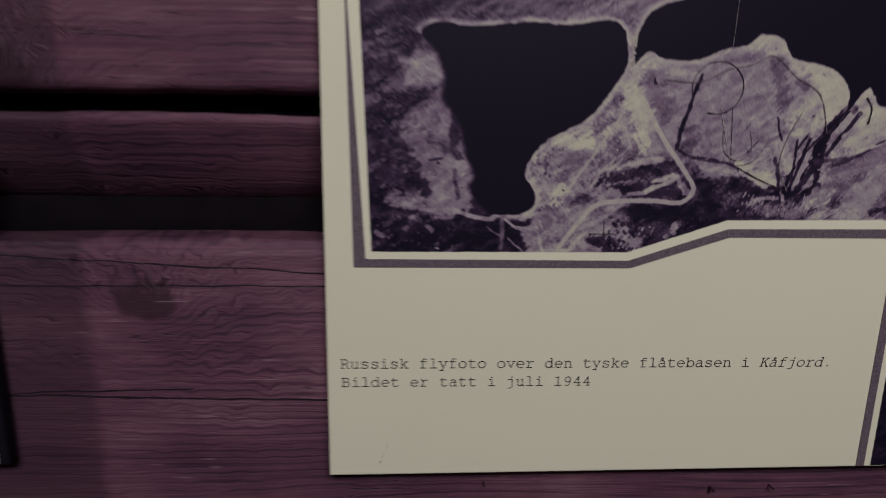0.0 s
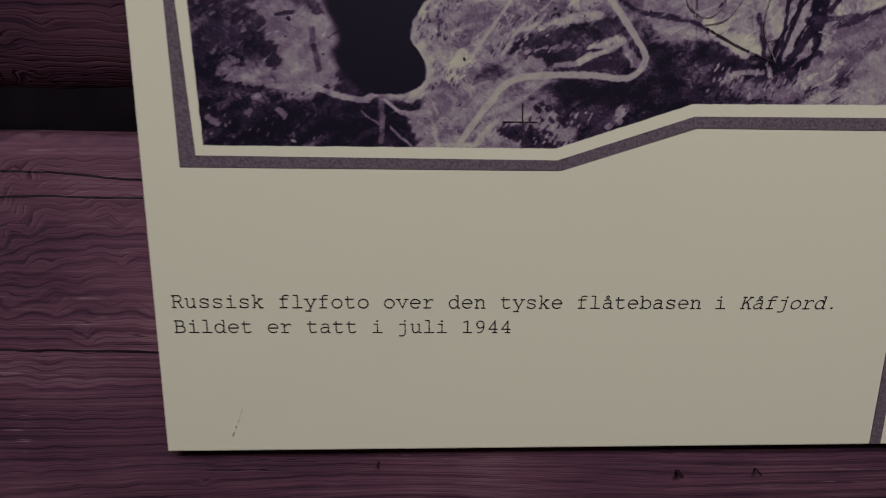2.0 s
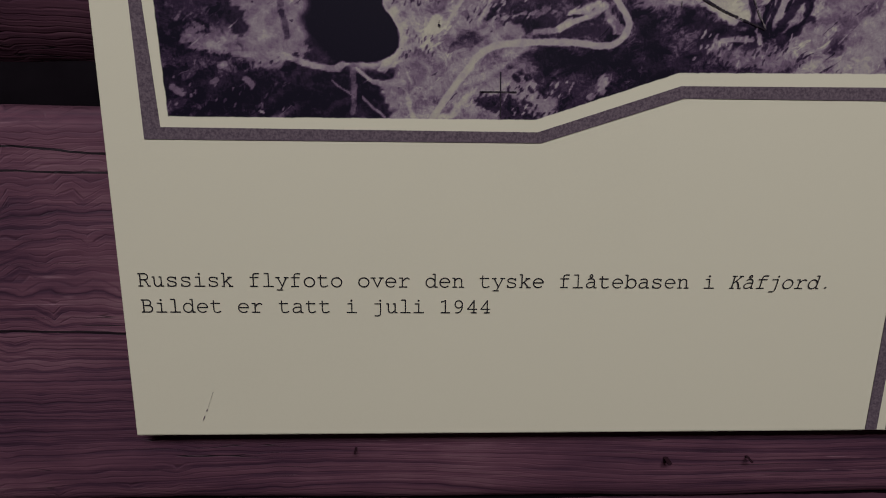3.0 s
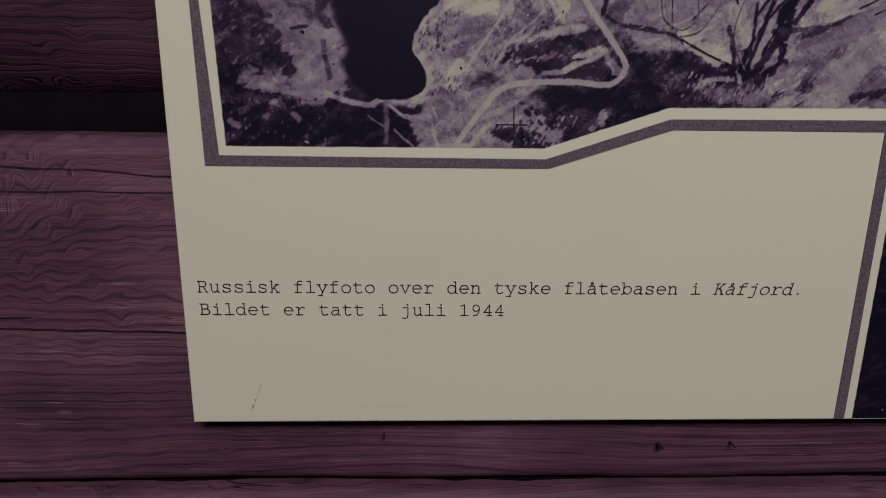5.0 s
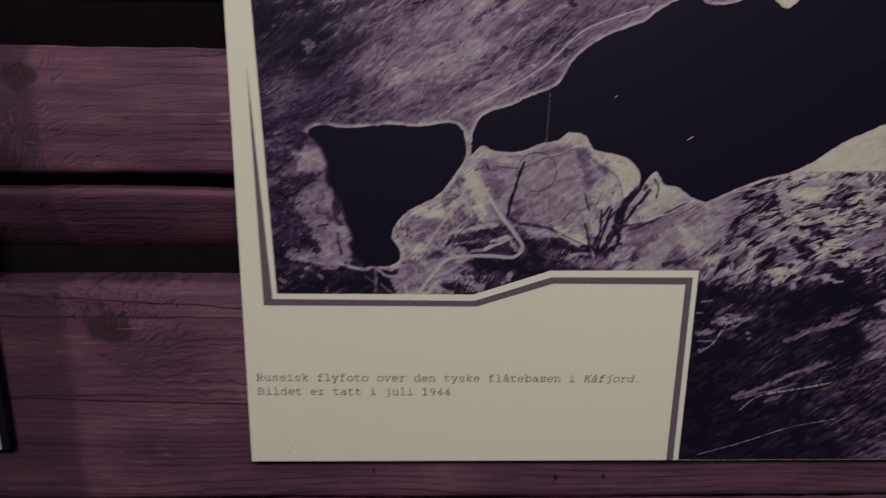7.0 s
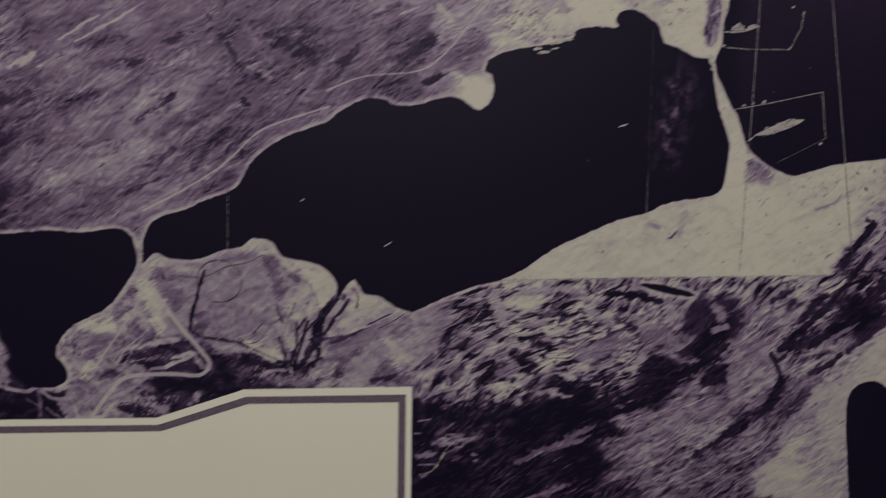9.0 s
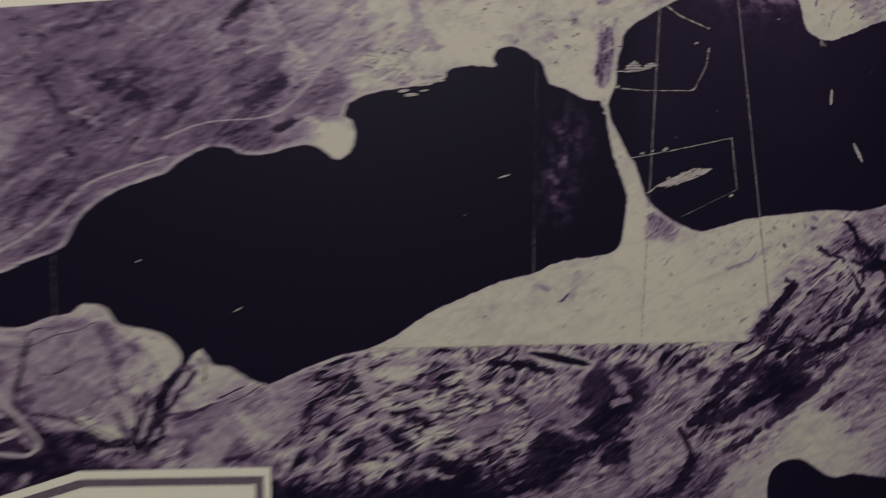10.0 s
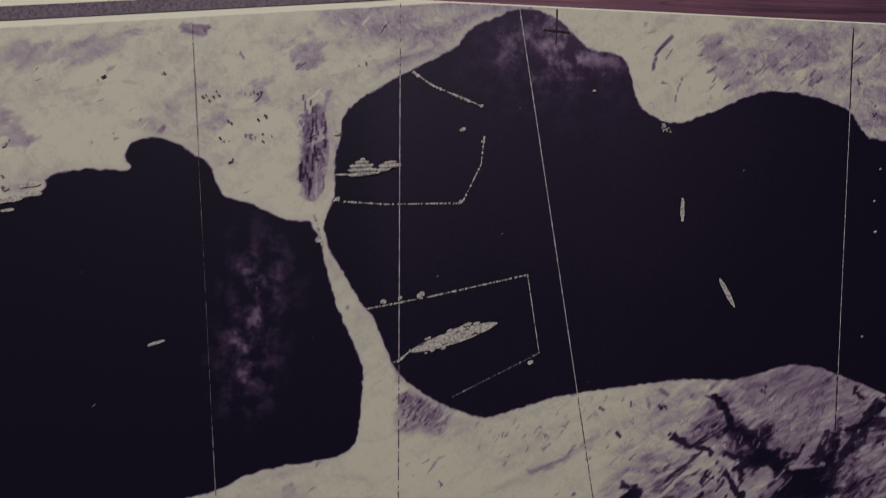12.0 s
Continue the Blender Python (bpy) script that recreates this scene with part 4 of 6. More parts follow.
YARD_B = [
    (0.207, 0.1887, 0.2142, 0.1801, 2.0, 0.5), (0.1823, 0.1692, 0.2165, 0.1695, 4.6, 0.04), (0.222, 0.1883, 0.2292, 0.1635, 4.6, 0.03),
    (0.1626, 0.1629, 0.1832, 0.1531, 5.2, 0.5), (0.1886, 0.1597, 0.2003, 0.1561, 4.6, 0.18), (0.2072, 0.161, 0.2066, 0.1576, 2.9, 0.5),
    (0.2016, 0.1547, 0.2027, 0.1553, 1.4, 0.45), (0.1692, 0.163, 0.1707, 0.1618, 1.2, 0.08), (0.174, 0.1638, 0.1746, 0.1624, 1.0, 0.08),
    (0.1783, 0.163, 0.1799, 0.1614, 1.2, 0.1), (0.1835, 0.1631, 0.1845, 0.1608, 1.2, 0.1), (0.1719, 0.159, 0.1731, 0.1579, 0.9, 0.1),
    (0.1766, 0.1585, 0.1783, 0.1574, 1.0, 0.12), (0.1815, 0.158, 0.183, 0.1563, 1.2, 0.1), (0.1745, 0.1534, 0.1775, 0.1522, 1.2, 0.1),
]
YARD_C = [
    (0.1588, 0.1501, 0.1675, 0.1487, 1.4, 0.12),
]
FAN_EAST_A = [
    (0.3054, 0.1919, 0.3462, 0.1701, 10.4, 0.3),
    (0.2127, 0.2148, 0.2265, 0.215, 7.0, 0.42), (0.242, 0.1999, 0.2548, 0.1989, 4.3, 0.6), (0.2548, 0.1989, 0.2661, 0.1874, 3.2, 0.6),
    (0.2183, 0.1977, 0.2413, 0.1934, 1.7, 0.55), (0.2138, 0.2022, 0.2392, 0.1998, 0.9, 0.08), (0.2392, 0.1998, 0.2666, 0.1839, 1.4, 0.1),
    (0.2405, 0.1872, 0.2675, 0.1764, 4.3, 0.08), (0.2383, 0.1678, 0.25, 0.179, 4.1, 0.09), (0.2536, 0.1727, 0.2798, 0.1706, 4.1, 0.34),
    (0.2529, 0.1782, 0.2672, 0.1789, 1.4, 0.5), (0.2695, 0.1833, 0.2708, 0.1778, 1.2, 0.62), (0.2709, 0.2155, 0.2748, 0.197, 2.9, 0.5),
    (0.2825, 0.2025, 0.2791, 0.1862, 3.5, 0.55), (0.2613, 0.2258, 0.2686, 0.2076, 0.7, 0.07), (0.2686, 0.2076, 0.2726, 0.1856, 0.9, 0.06),
]
FAN_EAST_B = [
    (0.2828, 0.2144, 0.2776, 0.197, 1.2, 0.06), (0.2776, 0.197, 0.2746, 0.1839, 1.2, 0.06), (0.3075, 0.2315, 0.2932, 0.2197, 2.3, 0.05),
    (0.2932, 0.2197, 0.2907, 0.2065, 2.9, 0.05), (0.2907, 0.2065, 0.2901, 0.1877, 2.3, 0.06), (0.3112, 0.229, 0.3028, 0.2172, 1.2, 0.06),
    (0.3028, 0.2172, 0.297, 0.2093, 1.4, 0.1), (0.2998, 0.2242, 0.3047, 0.2284, 2.3, 0.58), (0.2918, 0.1877, 0.2801, 0.1793, 2.0, 0.09),
    (0.2909, 0.1841, 0.2928, 0.1766, 2.6, 0.45), (0.3088, 0.2147, 0.3218, 0.213, 7.0, 0.56), (0.3001, 0.1986, 0.32, 0.2069, 2.0, 0.12),
    (0.32, 0.2069, 0.3376, 0.2132, 1.2, 0.12), (0.289, 0.1972, 0.2949, 0.1953, 0.3, 0.75), (0.3235, 0.1783, 0.3302, 0.1976, 7.0, 0.52),
]
FAN_EAST_C = [
    (0.3173, 0.181, 0.3232, 0.1713, 4.1, 0.55), (0.3035, 0.1767, 0.3065, 0.1851, 4.6, 0.26), (0.3276, 0.1713, 0.343, 0.1751, 2.3, 0.14),
    (0.3398, 0.1686, 0.3443, 0.1678, 1.7, 0.45),
]
FIELD_TONE_A = [
    (0.2348, 0.2407, 0.2365, 0.2206, 24.0, 0.45), (0.1862, 0.2439, 0.1952, 0.2281, 7.7, 0.36), (0.2121, 0.2183, 0.209, 0.2039, 5.3, 0.3),
    (0.2385, 0.2689, 0.2608, 0.2654, 5.3, 0.73), (0.2822, 0.254, 0.2939, 0.2416, 8.6, 0.8), (0.2975, 0.2456, 0.2934, 0.2275, 5.8, 0.78),
    (0.2735, 0.2211, 0.2784, 0.2333, 6.2, 0.68), (0.2665, 0.2087, 0.2719, 0.1963, 4.3, 0.68), (0.2425, 0.198, 0.2634, 0.1886, 3.4, 0.8),
    (0.2577, 0.2568, 0.264, 0.2331, 4.3, 0.34), (0.271, 0.2452, 0.2753, 0.2429, 2.4, 0.34), (0.2227, 0.2405, 0.2286, 0.2426, 5.8, 0.52),
    (0.2426, 0.2447, 0.2509, 0.2208, 6.7, 0.47), (0.2148, 0.249, 0.2107, 0.2383, 1.2, 0.05), (0.2107, 0.2383, 0.2068, 0.2243, 1.2, 0.05),
]
FIELD_TONE_B = [
    (0.2068, 0.2243, 0.203, 0.2071, 1.4, 0.05), (0.2047, 0.2059, 0.2174, 0.2007, 0.8, 0.14), (0.2174, 0.2007, 0.2349, 0.1996, 0.6, 0.2),
    (0.2349, 0.1996, 0.2626, 0.1844, 1.0, 0.12), (0.2339, 0.2021, 0.2459, 0.2064, 0.5, 0.62), (0.246, 0.2056, 0.252, 0.2126, 0.6, 0.18),
    (0.3051, 0.2337, 0.2942, 0.2214, 2.4, 0.06), (0.2942, 0.2214, 0.2873, 0.209, 2.4, 0.06), (0.2873, 0.209, 0.2876, 0.1986, 2.4, 0.06),
    (0.31, 0.2277, 0.3011, 0.2153, 1.2, 0.1), (0.3011, 0.2153, 0.294, 0.2049, 1.4, 0.12), (0.2876, 0.1986, 0.2776, 0.1816, 1.9, 0.1),
    (0.2752, 0.2129, 0.2744, 0.1921, 1.0, 0.1), (0.2744, 0.1921, 0.2712, 0.1828, 1.2, 0.08), (0.2814, 0.2171, 0.2743, 0.2055, 0.7, 0.12),
]
FIELD_TONE_C = [
    (0.2629, 0.2024, 0.2681, 0.1836, 1.2, 0.15), (0.309, 0.2358, 0.3146, 0.2399, 3.4, 0.73), (0.3227, 0.2258, 0.3118, 0.2134, 7.7, 0.73),
    (0.3191, 0.2278, 0.3355, 0.2236, 3.4, 0.68), (0.3234, 0.236, 0.3185, 0.2319, 1.9, 0.68), (0.3237, 0.2115, 0.3402, 0.2199, 0.6, 0.1),
    (0.3017, 0.1924, 0.3494, 0.2139, 5.8, 0.4), (0.3118, 0.1789, 0.3355, 0.1928, 5.8, 0.5), (0.284, 0.2006, 0.3089, 0.203, 1.4, 0.2),
]
CHIPS_A = [
    (0.4, 0.0572, 0.4266, 0.0636, 0.9, 0.5), (0.4266, 0.0636, 0.4483, 0.0709, 1.2, 0.48), (0.4234, 0.0552, 0.4364, 0.0601, 1.9, 0.36),
    (0.4322, 0.1081, 0.4692, 0.1222, 2.4, 0.36), (0.3754, 0.1272, 0.3806, 0.1281, 1.0, 0.65), (0.3815, 0.1309, 0.3872, 0.1309, 0.9, 0.65),
    (0.3803, 0.124, 0.3872, 0.1227, 1.0, 0.65), (0.3891, 0.125, 0.3933, 0.1264, 0.8, 0.6), (0.3876, 0.1204, 0.3924, 0.1209, 0.7, 0.6),
    (0.3602, 0.1407, 0.3687, 0.1421, 0.7, 0.55), (0.3572, 0.1307, 0.3624, 0.1312, 0.7, 0.6), (0.3614, 0.1078, 0.3739, 0.1079, 0.7, 0.55),
    (0.3641, 0.0985, 0.3671, 0.0994, 1.0, 0.5), (0.3997, 0.1145, 0.4033, 0.114, 0.7, 0.6), (0.4013, 0.1103, 0.404, 0.1103, 0.7, 0.6),
]
NORTH_FORM_A = [
    (0.4402, 0.4559, 0.4867, 0.4611, 4.8, 0.74), (0.4431, 0.4375, 0.4385, 0.427, 6.0, 0.68), (0.4536, 0.4275, 0.4469, 0.4335, 4.8, 0.64),
    (0.4401, 0.4538, 0.4436, 0.4458, 3.0, 0.62), (0.5509, 0.4629, 0.5574, 0.4601, 4.3, 0.62), (0.5368, 0.4485, 0.5389, 0.4454, 3.0, 0.66),
    (0.5238, 0.4405, 0.5227, 0.4357, 3.0, 0.68), (0.5107, 0.4698, 0.5175, 0.4681, 1.9, 0.5), (0.5002, 0.4294, 0.5037, 0.4338, 0.9, 0.45),
    (0.5926, 0.4691, 0.5826, 0.4708, 4.3, 0.66), (0.5552, 0.4384, 0.5563, 0.4108, 3.5, 0.44), (0.559, 0.4418, 0.5612, 0.4254, 2.2, 0.5),
    (0.5586, 0.422, 0.5581, 0.4086, 1.9, 0.52), (0.5616, 0.4419, 0.5633, 0.4485, 1.3, 0.55), (0.7119, 0.4725, 0.7242, 0.4594, 5.2, 0.64),
]
NORTH_FORM_B = [
    (0.7308, 0.4689, 0.7582, 0.4735, 5.6, 0.62), (0.7462, 0.4661, 0.7593, 0.4632, 3.9, 0.62), (0.695, 0.474, 0.6896, 0.4681, 0.8, 0.25),
    (0.6896, 0.4681, 0.6883, 0.462, 0.8, 0.28), (0.6953, 0.4695, 0.6936, 0.4659, 0.3, 0.4), (0.6995, 0.4584, 0.6982, 0.4502, 0.3, 0.38),
    (0.6923, 0.457, 0.6931, 0.4566, 0.6, 0.3), (0.7889, 0.4668, 0.7902, 0.4456, 1.7, 0.3), (0.5735, 0.3744, 0.5842, 0.3555, 1.5, 0.5),
    (0.5842, 0.3555, 0.5906, 0.341, 1.7, 0.5), (0.5906, 0.341, 0.6014, 0.3286, 1.9, 0.5), (0.5937, 0.3287, 0.6063, 0.3231, 3.2, 0.5),
]
SOUTH_FORM_A = [
    (0.7598, 0.3313, 0.7622, 0.3073, 9.5, 0.52), (0.744, 0.3274, 0.7577, 0.3114, 4.3, 0.54), (0.7199, 0.3289, 0.7283, 0.3237, 0.6, 0.08),
    (0.7283, 0.3237, 0.7331, 0.3144, 1.3, 0.05), (0.7331, 0.3144, 0.7402, 0.3103, 1.1, 0.06), (0.738, 0.3101, 0.7548, 0.2994, 1.9, 0.04),
    (0.7301, 0.3025, 0.7451, 0.3004, 1.7, 0.05), (0.7606, 0.2963, 0.7744, 0.2971, 1.3, 0.6), (0.7675, 0.2828, 0.7637, 0.2649, 8.2, 0.03),
    (0.7756, 0.3112, 0.7715, 0.2977, 1.7, 0.1), (0.742, 0.2897, 0.7502, 0.2954, 2.4, 0.55), (0.7484, 0.2797, 0.7563, 0.2899, 1.7, 0.5),
    (0.7228, 0.2928, 0.7308, 0.3006, 1.9, 0.65), (0.7127, 0.285, 0.7228, 0.2928, 1.7, 0.62), (0.7397, 0.2848, 0.7277, 0.266, 1.9, 0.06),
]
SOUTH_FORM_B = [
    (0.7308, 0.2945, 0.737, 0.2849, 1.5, 0.06), (0.6889, 0.2847, 0.6768, 0.2671, 2.2, 0.05), (0.6927, 0.286, 0.6867, 0.2781, 1.7, 0.06),
    (0.7119, 0.2962, 0.702, 0.2858, 0.6, 0.2), (0.7207, 0.2853, 0.7085, 0.2694, 0.9, 0.12), (0.7268, 0.277, 0.7223, 0.2662, 0.9, 0.1),
    (0.7026, 0.2777, 0.6927, 0.2671, 1.5, 0.55), (0.7967, 0.3217, 0.7924, 0.3109, 2.4, 0.06), (0.7896, 0.311, 0.7802, 0.2943, 1.9, 0.08),
    (0.7887, 0.2892, 0.7908, 0.2752, 4.3, 0.17), (0.7799, 0.2714, 0.7753, 0.2617, 3.2, 0.45), (0.8083, 0.2776, 0.8036, 0.2636, 3.2, 0.5),
    (0.8061, 0.3025, 0.7943, 0.2945, 1.9, 0.42), (0.7869, 0.3345, 0.7962, 0.3307, 1.5, 0.5), (0.7811, 0.3165, 0.7889, 0.3169, 1.5, 0.4),
]
SOUTH_FORM_C = [
    (0.6735, 0.3242, 0.6751, 0.3229, 0.6, 0.15), (0.6862, 0.3267, 0.6868, 0.3251, 0.5, 0.15), (0.6818, 0.3138, 0.6835, 0.3122, 0.8, 0.12),
    (0.7, 0.3317, 0.7028, 0.3299, 1.1, 0.42), (0.7023, 0.3252, 0.7035, 0.3237, 0.5, 0.15), (0.6944, 0.3279, 0.6957, 0.324, 0.8, 0.6),
    (0.7067, 0.3122, 0.7098, 0.3095, 1.1, 0.06), (0.7098, 0.3095, 0.7218, 0.3051, 0.8, 0.08), (0.7218, 0.3051, 0.7234, 0.3024, 0.9, 0.08),
    (0.6444, 0.2971, 0.6619, 0.3037, 1.1, 0.62), (0.6594, 0.3012, 0.6641, 0.3089, 0.9, 0.62), (0.6742, 0.3126, 0.6667, 0.3086, 0.9, 0.64),
    (0.5382, 0.2751, 0.5427, 0.28, 0.8, 0.2), (0.5213, 0.2852, 0.5286, 0.2824, 1.5, 0.58), (0.547, 0.292, 0.5445, 0.2769, 2.6, 0.72),
]
R_NORTH = [
    (0.4352, 0.4389), (0.4534, 0.4421), (0.4697, 0.4458), (0.4863, 0.4494), (0.4945, 0.4493),
]
R_NORTH_EAST = [
    (0.5174, 0.4418), (0.5259, 0.4406), (0.5367, 0.4414), (0.5476, 0.4468), (0.5585, 0.4509), (0.5717, 0.457), (0.5871, 0.4624), (0.6014, 0.467),
]
R_NORTH_SPUR = [
    (0.5476, 0.4474), (0.5541, 0.4541),
]
SHALLOWS_A = [
    (0.0744, 0.2335, 0.0746, 0.2106, 3.5, 0.1), (0.0742, 0.2067, 0.0778, 0.1997, 2.0, 0.14), (0.0874, 0.1821, 0.0906, 0.172, 2.9, 0.14),
    (0.0484, 0.2004, 0.055, 0.1947, 2.6, 0.16), (0.0555, 0.1872, 0.0591, 0.18, 2.6, 0.16), (0.0597, 0.2091, 0.0677, 0.2079, 1.4, 0.2),
    (0.0559, 0.2168, 0.0599, 0.2156, 1.2, 0.34), (0.0522, 0.2244, 0.0533, 0.2193, 0.9, 0.36), (0.0643, 0.2258, 0.0655, 0.2208, 0.9, 0.36),
    (0.0446, 0.2051, 0.0513, 0.2046, 1.2, 0.14), (0.0346, 0.1971, 0.0369, 0.1892, 3.5, 0.12), (0.0315, 0.2127, 0.0349, 0.2023, 4.1, 0.1),
    (0.0701, 0.198, 0.081, 0.1955, 2.6, 0.62), (0.0655, 0.1827, 0.0696, 0.1787, 2.9, 0.6), (0.0472, 0.1744, 0.0512, 0.1725, 1.7, 0.62),
]
SHALLOWS_B = [
    (0.1934, 0.2146, 0.2011, 0.2042, 2.3, 0.4), (0.1477, 0.1835, 0.1703, 0.181, 2.6, 0.5), (0.1537, 0.1726, 0.162, 0.1782, 2.3, 0.5),
    (0.1454, 0.1656, 0.1537, 0.1726, 2.3, 0.52), (0.1377, 0.1902, 0.1472, 0.1983, 2.9, 0.34),
]
ARC_A = [
    (0.5686, 0.1967, 0.5867, 0.2108, 4.5, 0.05), (0.564, 0.1773, 0.5085, 0.1546, 4.2, 0.05), (0.5816, 0.2012, 0.5622, 0.1761, 2.8, 0.06),
    (0.6226, 0.1892, 0.632, 0.1686, 2.1, 0.08), (0.632, 0.1686, 0.6201, 0.1448, 3.1, 0.07), (0.6282, 0.1923, 0.6677, 0.231, 3.5, 0.06),
    (0.6677, 0.231, 0.6916, 0.2654, 2.4, 0.08), (0.6551, 0.196, 0.7025, 0.2348, 3.5, 0.08), (0.7135, 0.2426, 0.7545, 0.2658, 4.2, 0.06),
    (0.4952, 0.2355, 0.5351, 0.2299, 2.4, 0.04), (0.5756, 0.2066, 0.5848, 0.2104, 2.4, 0.6), (0.5945, 0.1777, 0.6133, 0.1854, 5.6, 0.48),
    (0.5288, 0.2053, 0.5478, 0.1976, 6.3, 0.5), (0.4777, 0.1905, 0.5069, 0.1979, 7.0, 0.46), (0.4123, 0.2318, 0.4196, 0.2134, 4.9, 0.7),
]
ARC_B = [
    (0.4335, 0.2355, 0.4655, 0.2385, 3.1, 0.66),
]
FIELD_RIM = [
    (0.192, 0.246), (0.213, 0.245), (0.229, 0.252), (0.243, 0.255), (0.255, 0.26), (0.269, 0.249), (0.285, 0.239), (0.292, 0.218),
]
FIELD_SOUTH = [
    (0.241, 0.197), (0.255, 0.19), (0.273, 0.183),
]
FIELD_EAST = [
    (0.273, 0.183), (0.266, 0.197), (0.268, 0.212), (0.276, 0.23),
]
FIELD_BOW = [
    (0.258, 0.213), (0.25, 0.201), (0.24, 0.198),
]
FIELD_BAY = [
    (0.23, 0.218), (0.232, 0.206), (0.241, 0.201), (0.248, 0.207), (0.246, 0.218),
]
BAR = [
    (0.316, 0.223), (0.317, 0.232), (0.313, 0.238),
]
BAR_EAST = [
    (0.331, 0.209), (0.341, 0.214), (0.351, 0.221),
]
LANE_A = [
    (0.1426, 0.1854), (0.1527, 0.1997), (0.1682, 0.2233), (0.1756, 0.2373),
]
LANE_B = [
    (0.1546, 0.185), (0.1612, 0.1953), (0.1732, 0.2052), (0.1796, 0.2144),
]
LANE_C = [
    (0.1705, 0.231), (0.1725, 0.2195), (0.1767, 0.2079),
]
SNOW_A = [
    (0.372, 0.006), (0.411, 0.018), (0.447, 0.031), (0.486, 0.039),
]
SNOW_B = [
    (0.403, 0.047), (0.418, 0.06), (0.449, 0.066), (0.479, 0.072),
]
SNOW_C = [
    (0.36, 0.1), (0.372, 0.104), (0.385, 0.124), (0.402, 0.128),
]
HOUSES = [
    (0.522, 0.446), (0.537, 0.447), (0.526, 0.437), (0.538, 0.438), (0.534, 0.447), (0.525, 0.429), (0.528, 0.423), (0.519, 0.445),
    (0.503, 0.453), (0.482, 0.451), (0.54, 0.431), (0.575, 0.459),
]
TOWN = [
    (0.416, 0.418), (0.447, 0.408),
]
TONES_LOW = [
    (0.373, 0.123, 14, 0.06, 0.15, 0.6), (0.413, 0.105, 14, 0.08, 0.2, 0.6), (0.385, 0.074, 16, 0.03, 0.08, 0.4),
    (0.438, 0.072, 14, 0.08, 0.2, 0.6), (0.456, 0.117, 10, 0.12, 0.25, 0.7), (0.522, 0.13, 14, 0.42, 0.25, 0.5),
    (0.564, 0.156, 12, 0.4, 0.25, 0.6), (0.549, 0.093, 14, 0.4, 0.25, 0.5), (0.506, 0.061, 14, 0.15, 0.2, 0.5),
    (0.598, 0.072, 14, 0.3, 0.25, 0.5), (0.633, 0.095, 8, 0.8, 0.1, 0.1), (0.614, 0.128, 12, 0.4, 0.25, 0.5),
    (0.484, 0.057, 12, 0.1, 0.2, 0.5),
]
TONES_FOOT = [
    (0.399, 0.091, 12, 0.03, 0.1, 0.4), (0.384, 0.042, 20, 0.03, 0.08, 0.4), (0.432, 0.032, 20, 0.04, 0.1, 0.4),
    (0.468, 0.067, 12, 0.08, 0.2, 0.5), (0.384, 0.128, 8, 0.2, 0.3, 0.7),
]
FOOT_A = [
    (0.399, 0.06, 0.472, 0.09, 3, 0.4), (0.502, 0.056, 0.574, 0.083, 2, 0.4), (0.435, 0.109, 0.49, 0.135, 3.2, 0.4),
    (0.498, 0.052, 0.542, 0.069, 3.2, 0.05), (0.373, 0.125, 0.394, 0.13, 3, 0.5), (0.361, 0.115, 0.374, 0.117, 2.2, 0.5),
]
HEAD_A = [
    (0.746, 0.325, 0.768, 0.313, 10, 0.7), (0.73, 0.332, 0.741, 0.319, 4.1, 0.73), (0.776, 0.324, 0.769, 0.304, 6.1, 0.65),
    (0.722, 0.328, 0.728, 0.325, 1, 0.04), (0.728, 0.325, 0.733, 0.317, 1.4, 0.04), (0.733, 0.317, 0.73, 0.313, 1, 0.05),
    (0.738, 0.312, 0.746, 0.306, 3, 0.03), (0.746, 0.307, 0.756, 0.298, 3, 0.03), (0.704, 0.312, 0.713, 0.31, 1, 0.04),
    (0.713, 0.31, 0.724, 0.303, 1, 0.04), (0.736, 0.304, 0.74, 0.295, 3, 0.04), (0.734, 0.296, 0.742, 0.298, 2, 0.05),
    (0.765, 0.287, 0.764, 0.265, 11.2, 0.02), (0.755, 0.262, 0.767, 0.271, 6.1, 0.02), (0.777, 0.289, 0.775, 0.277, 6.1, 0.02),
]
HEAD_B = [
    (0.745, 0.277, 0.734, 0.259, 2.2, 0.08), (0.735, 0.282, 0.727, 0.269, 2, 0.08), (0.752, 0.295, 0.744, 0.283, 3, 0.77),
    (0.737, 0.29, 0.726, 0.278, 2, 0.75), (0.742, 0.301, 0.739, 0.303, 1, 0.85), (0.719, 0.299, 0.705, 0.287, 2, 0.75),
    (0.708, 0.29, 0.689, 0.27, 2, 0.81), (0.723, 0.281, 0.712, 0.269, 2, 0.7), (0.698, 0.299, 0.69, 0.29, 2, 0.65),
    (0.69, 0.29, 0.687, 0.279, 3.2, 0.04), (0.685, 0.279, 0.679, 0.267, 2, 0.05), (0.677, 0.267, 0.669, 0.26, 2, 0.06),
    (0.678, 0.254, 0.714, 0.249, 1, 0.05), (0.726, 0.248, 0.699, 0.245, 1, 0.03), (0.781, 0.307, 0.773, 0.295, 2, 0.06),
]
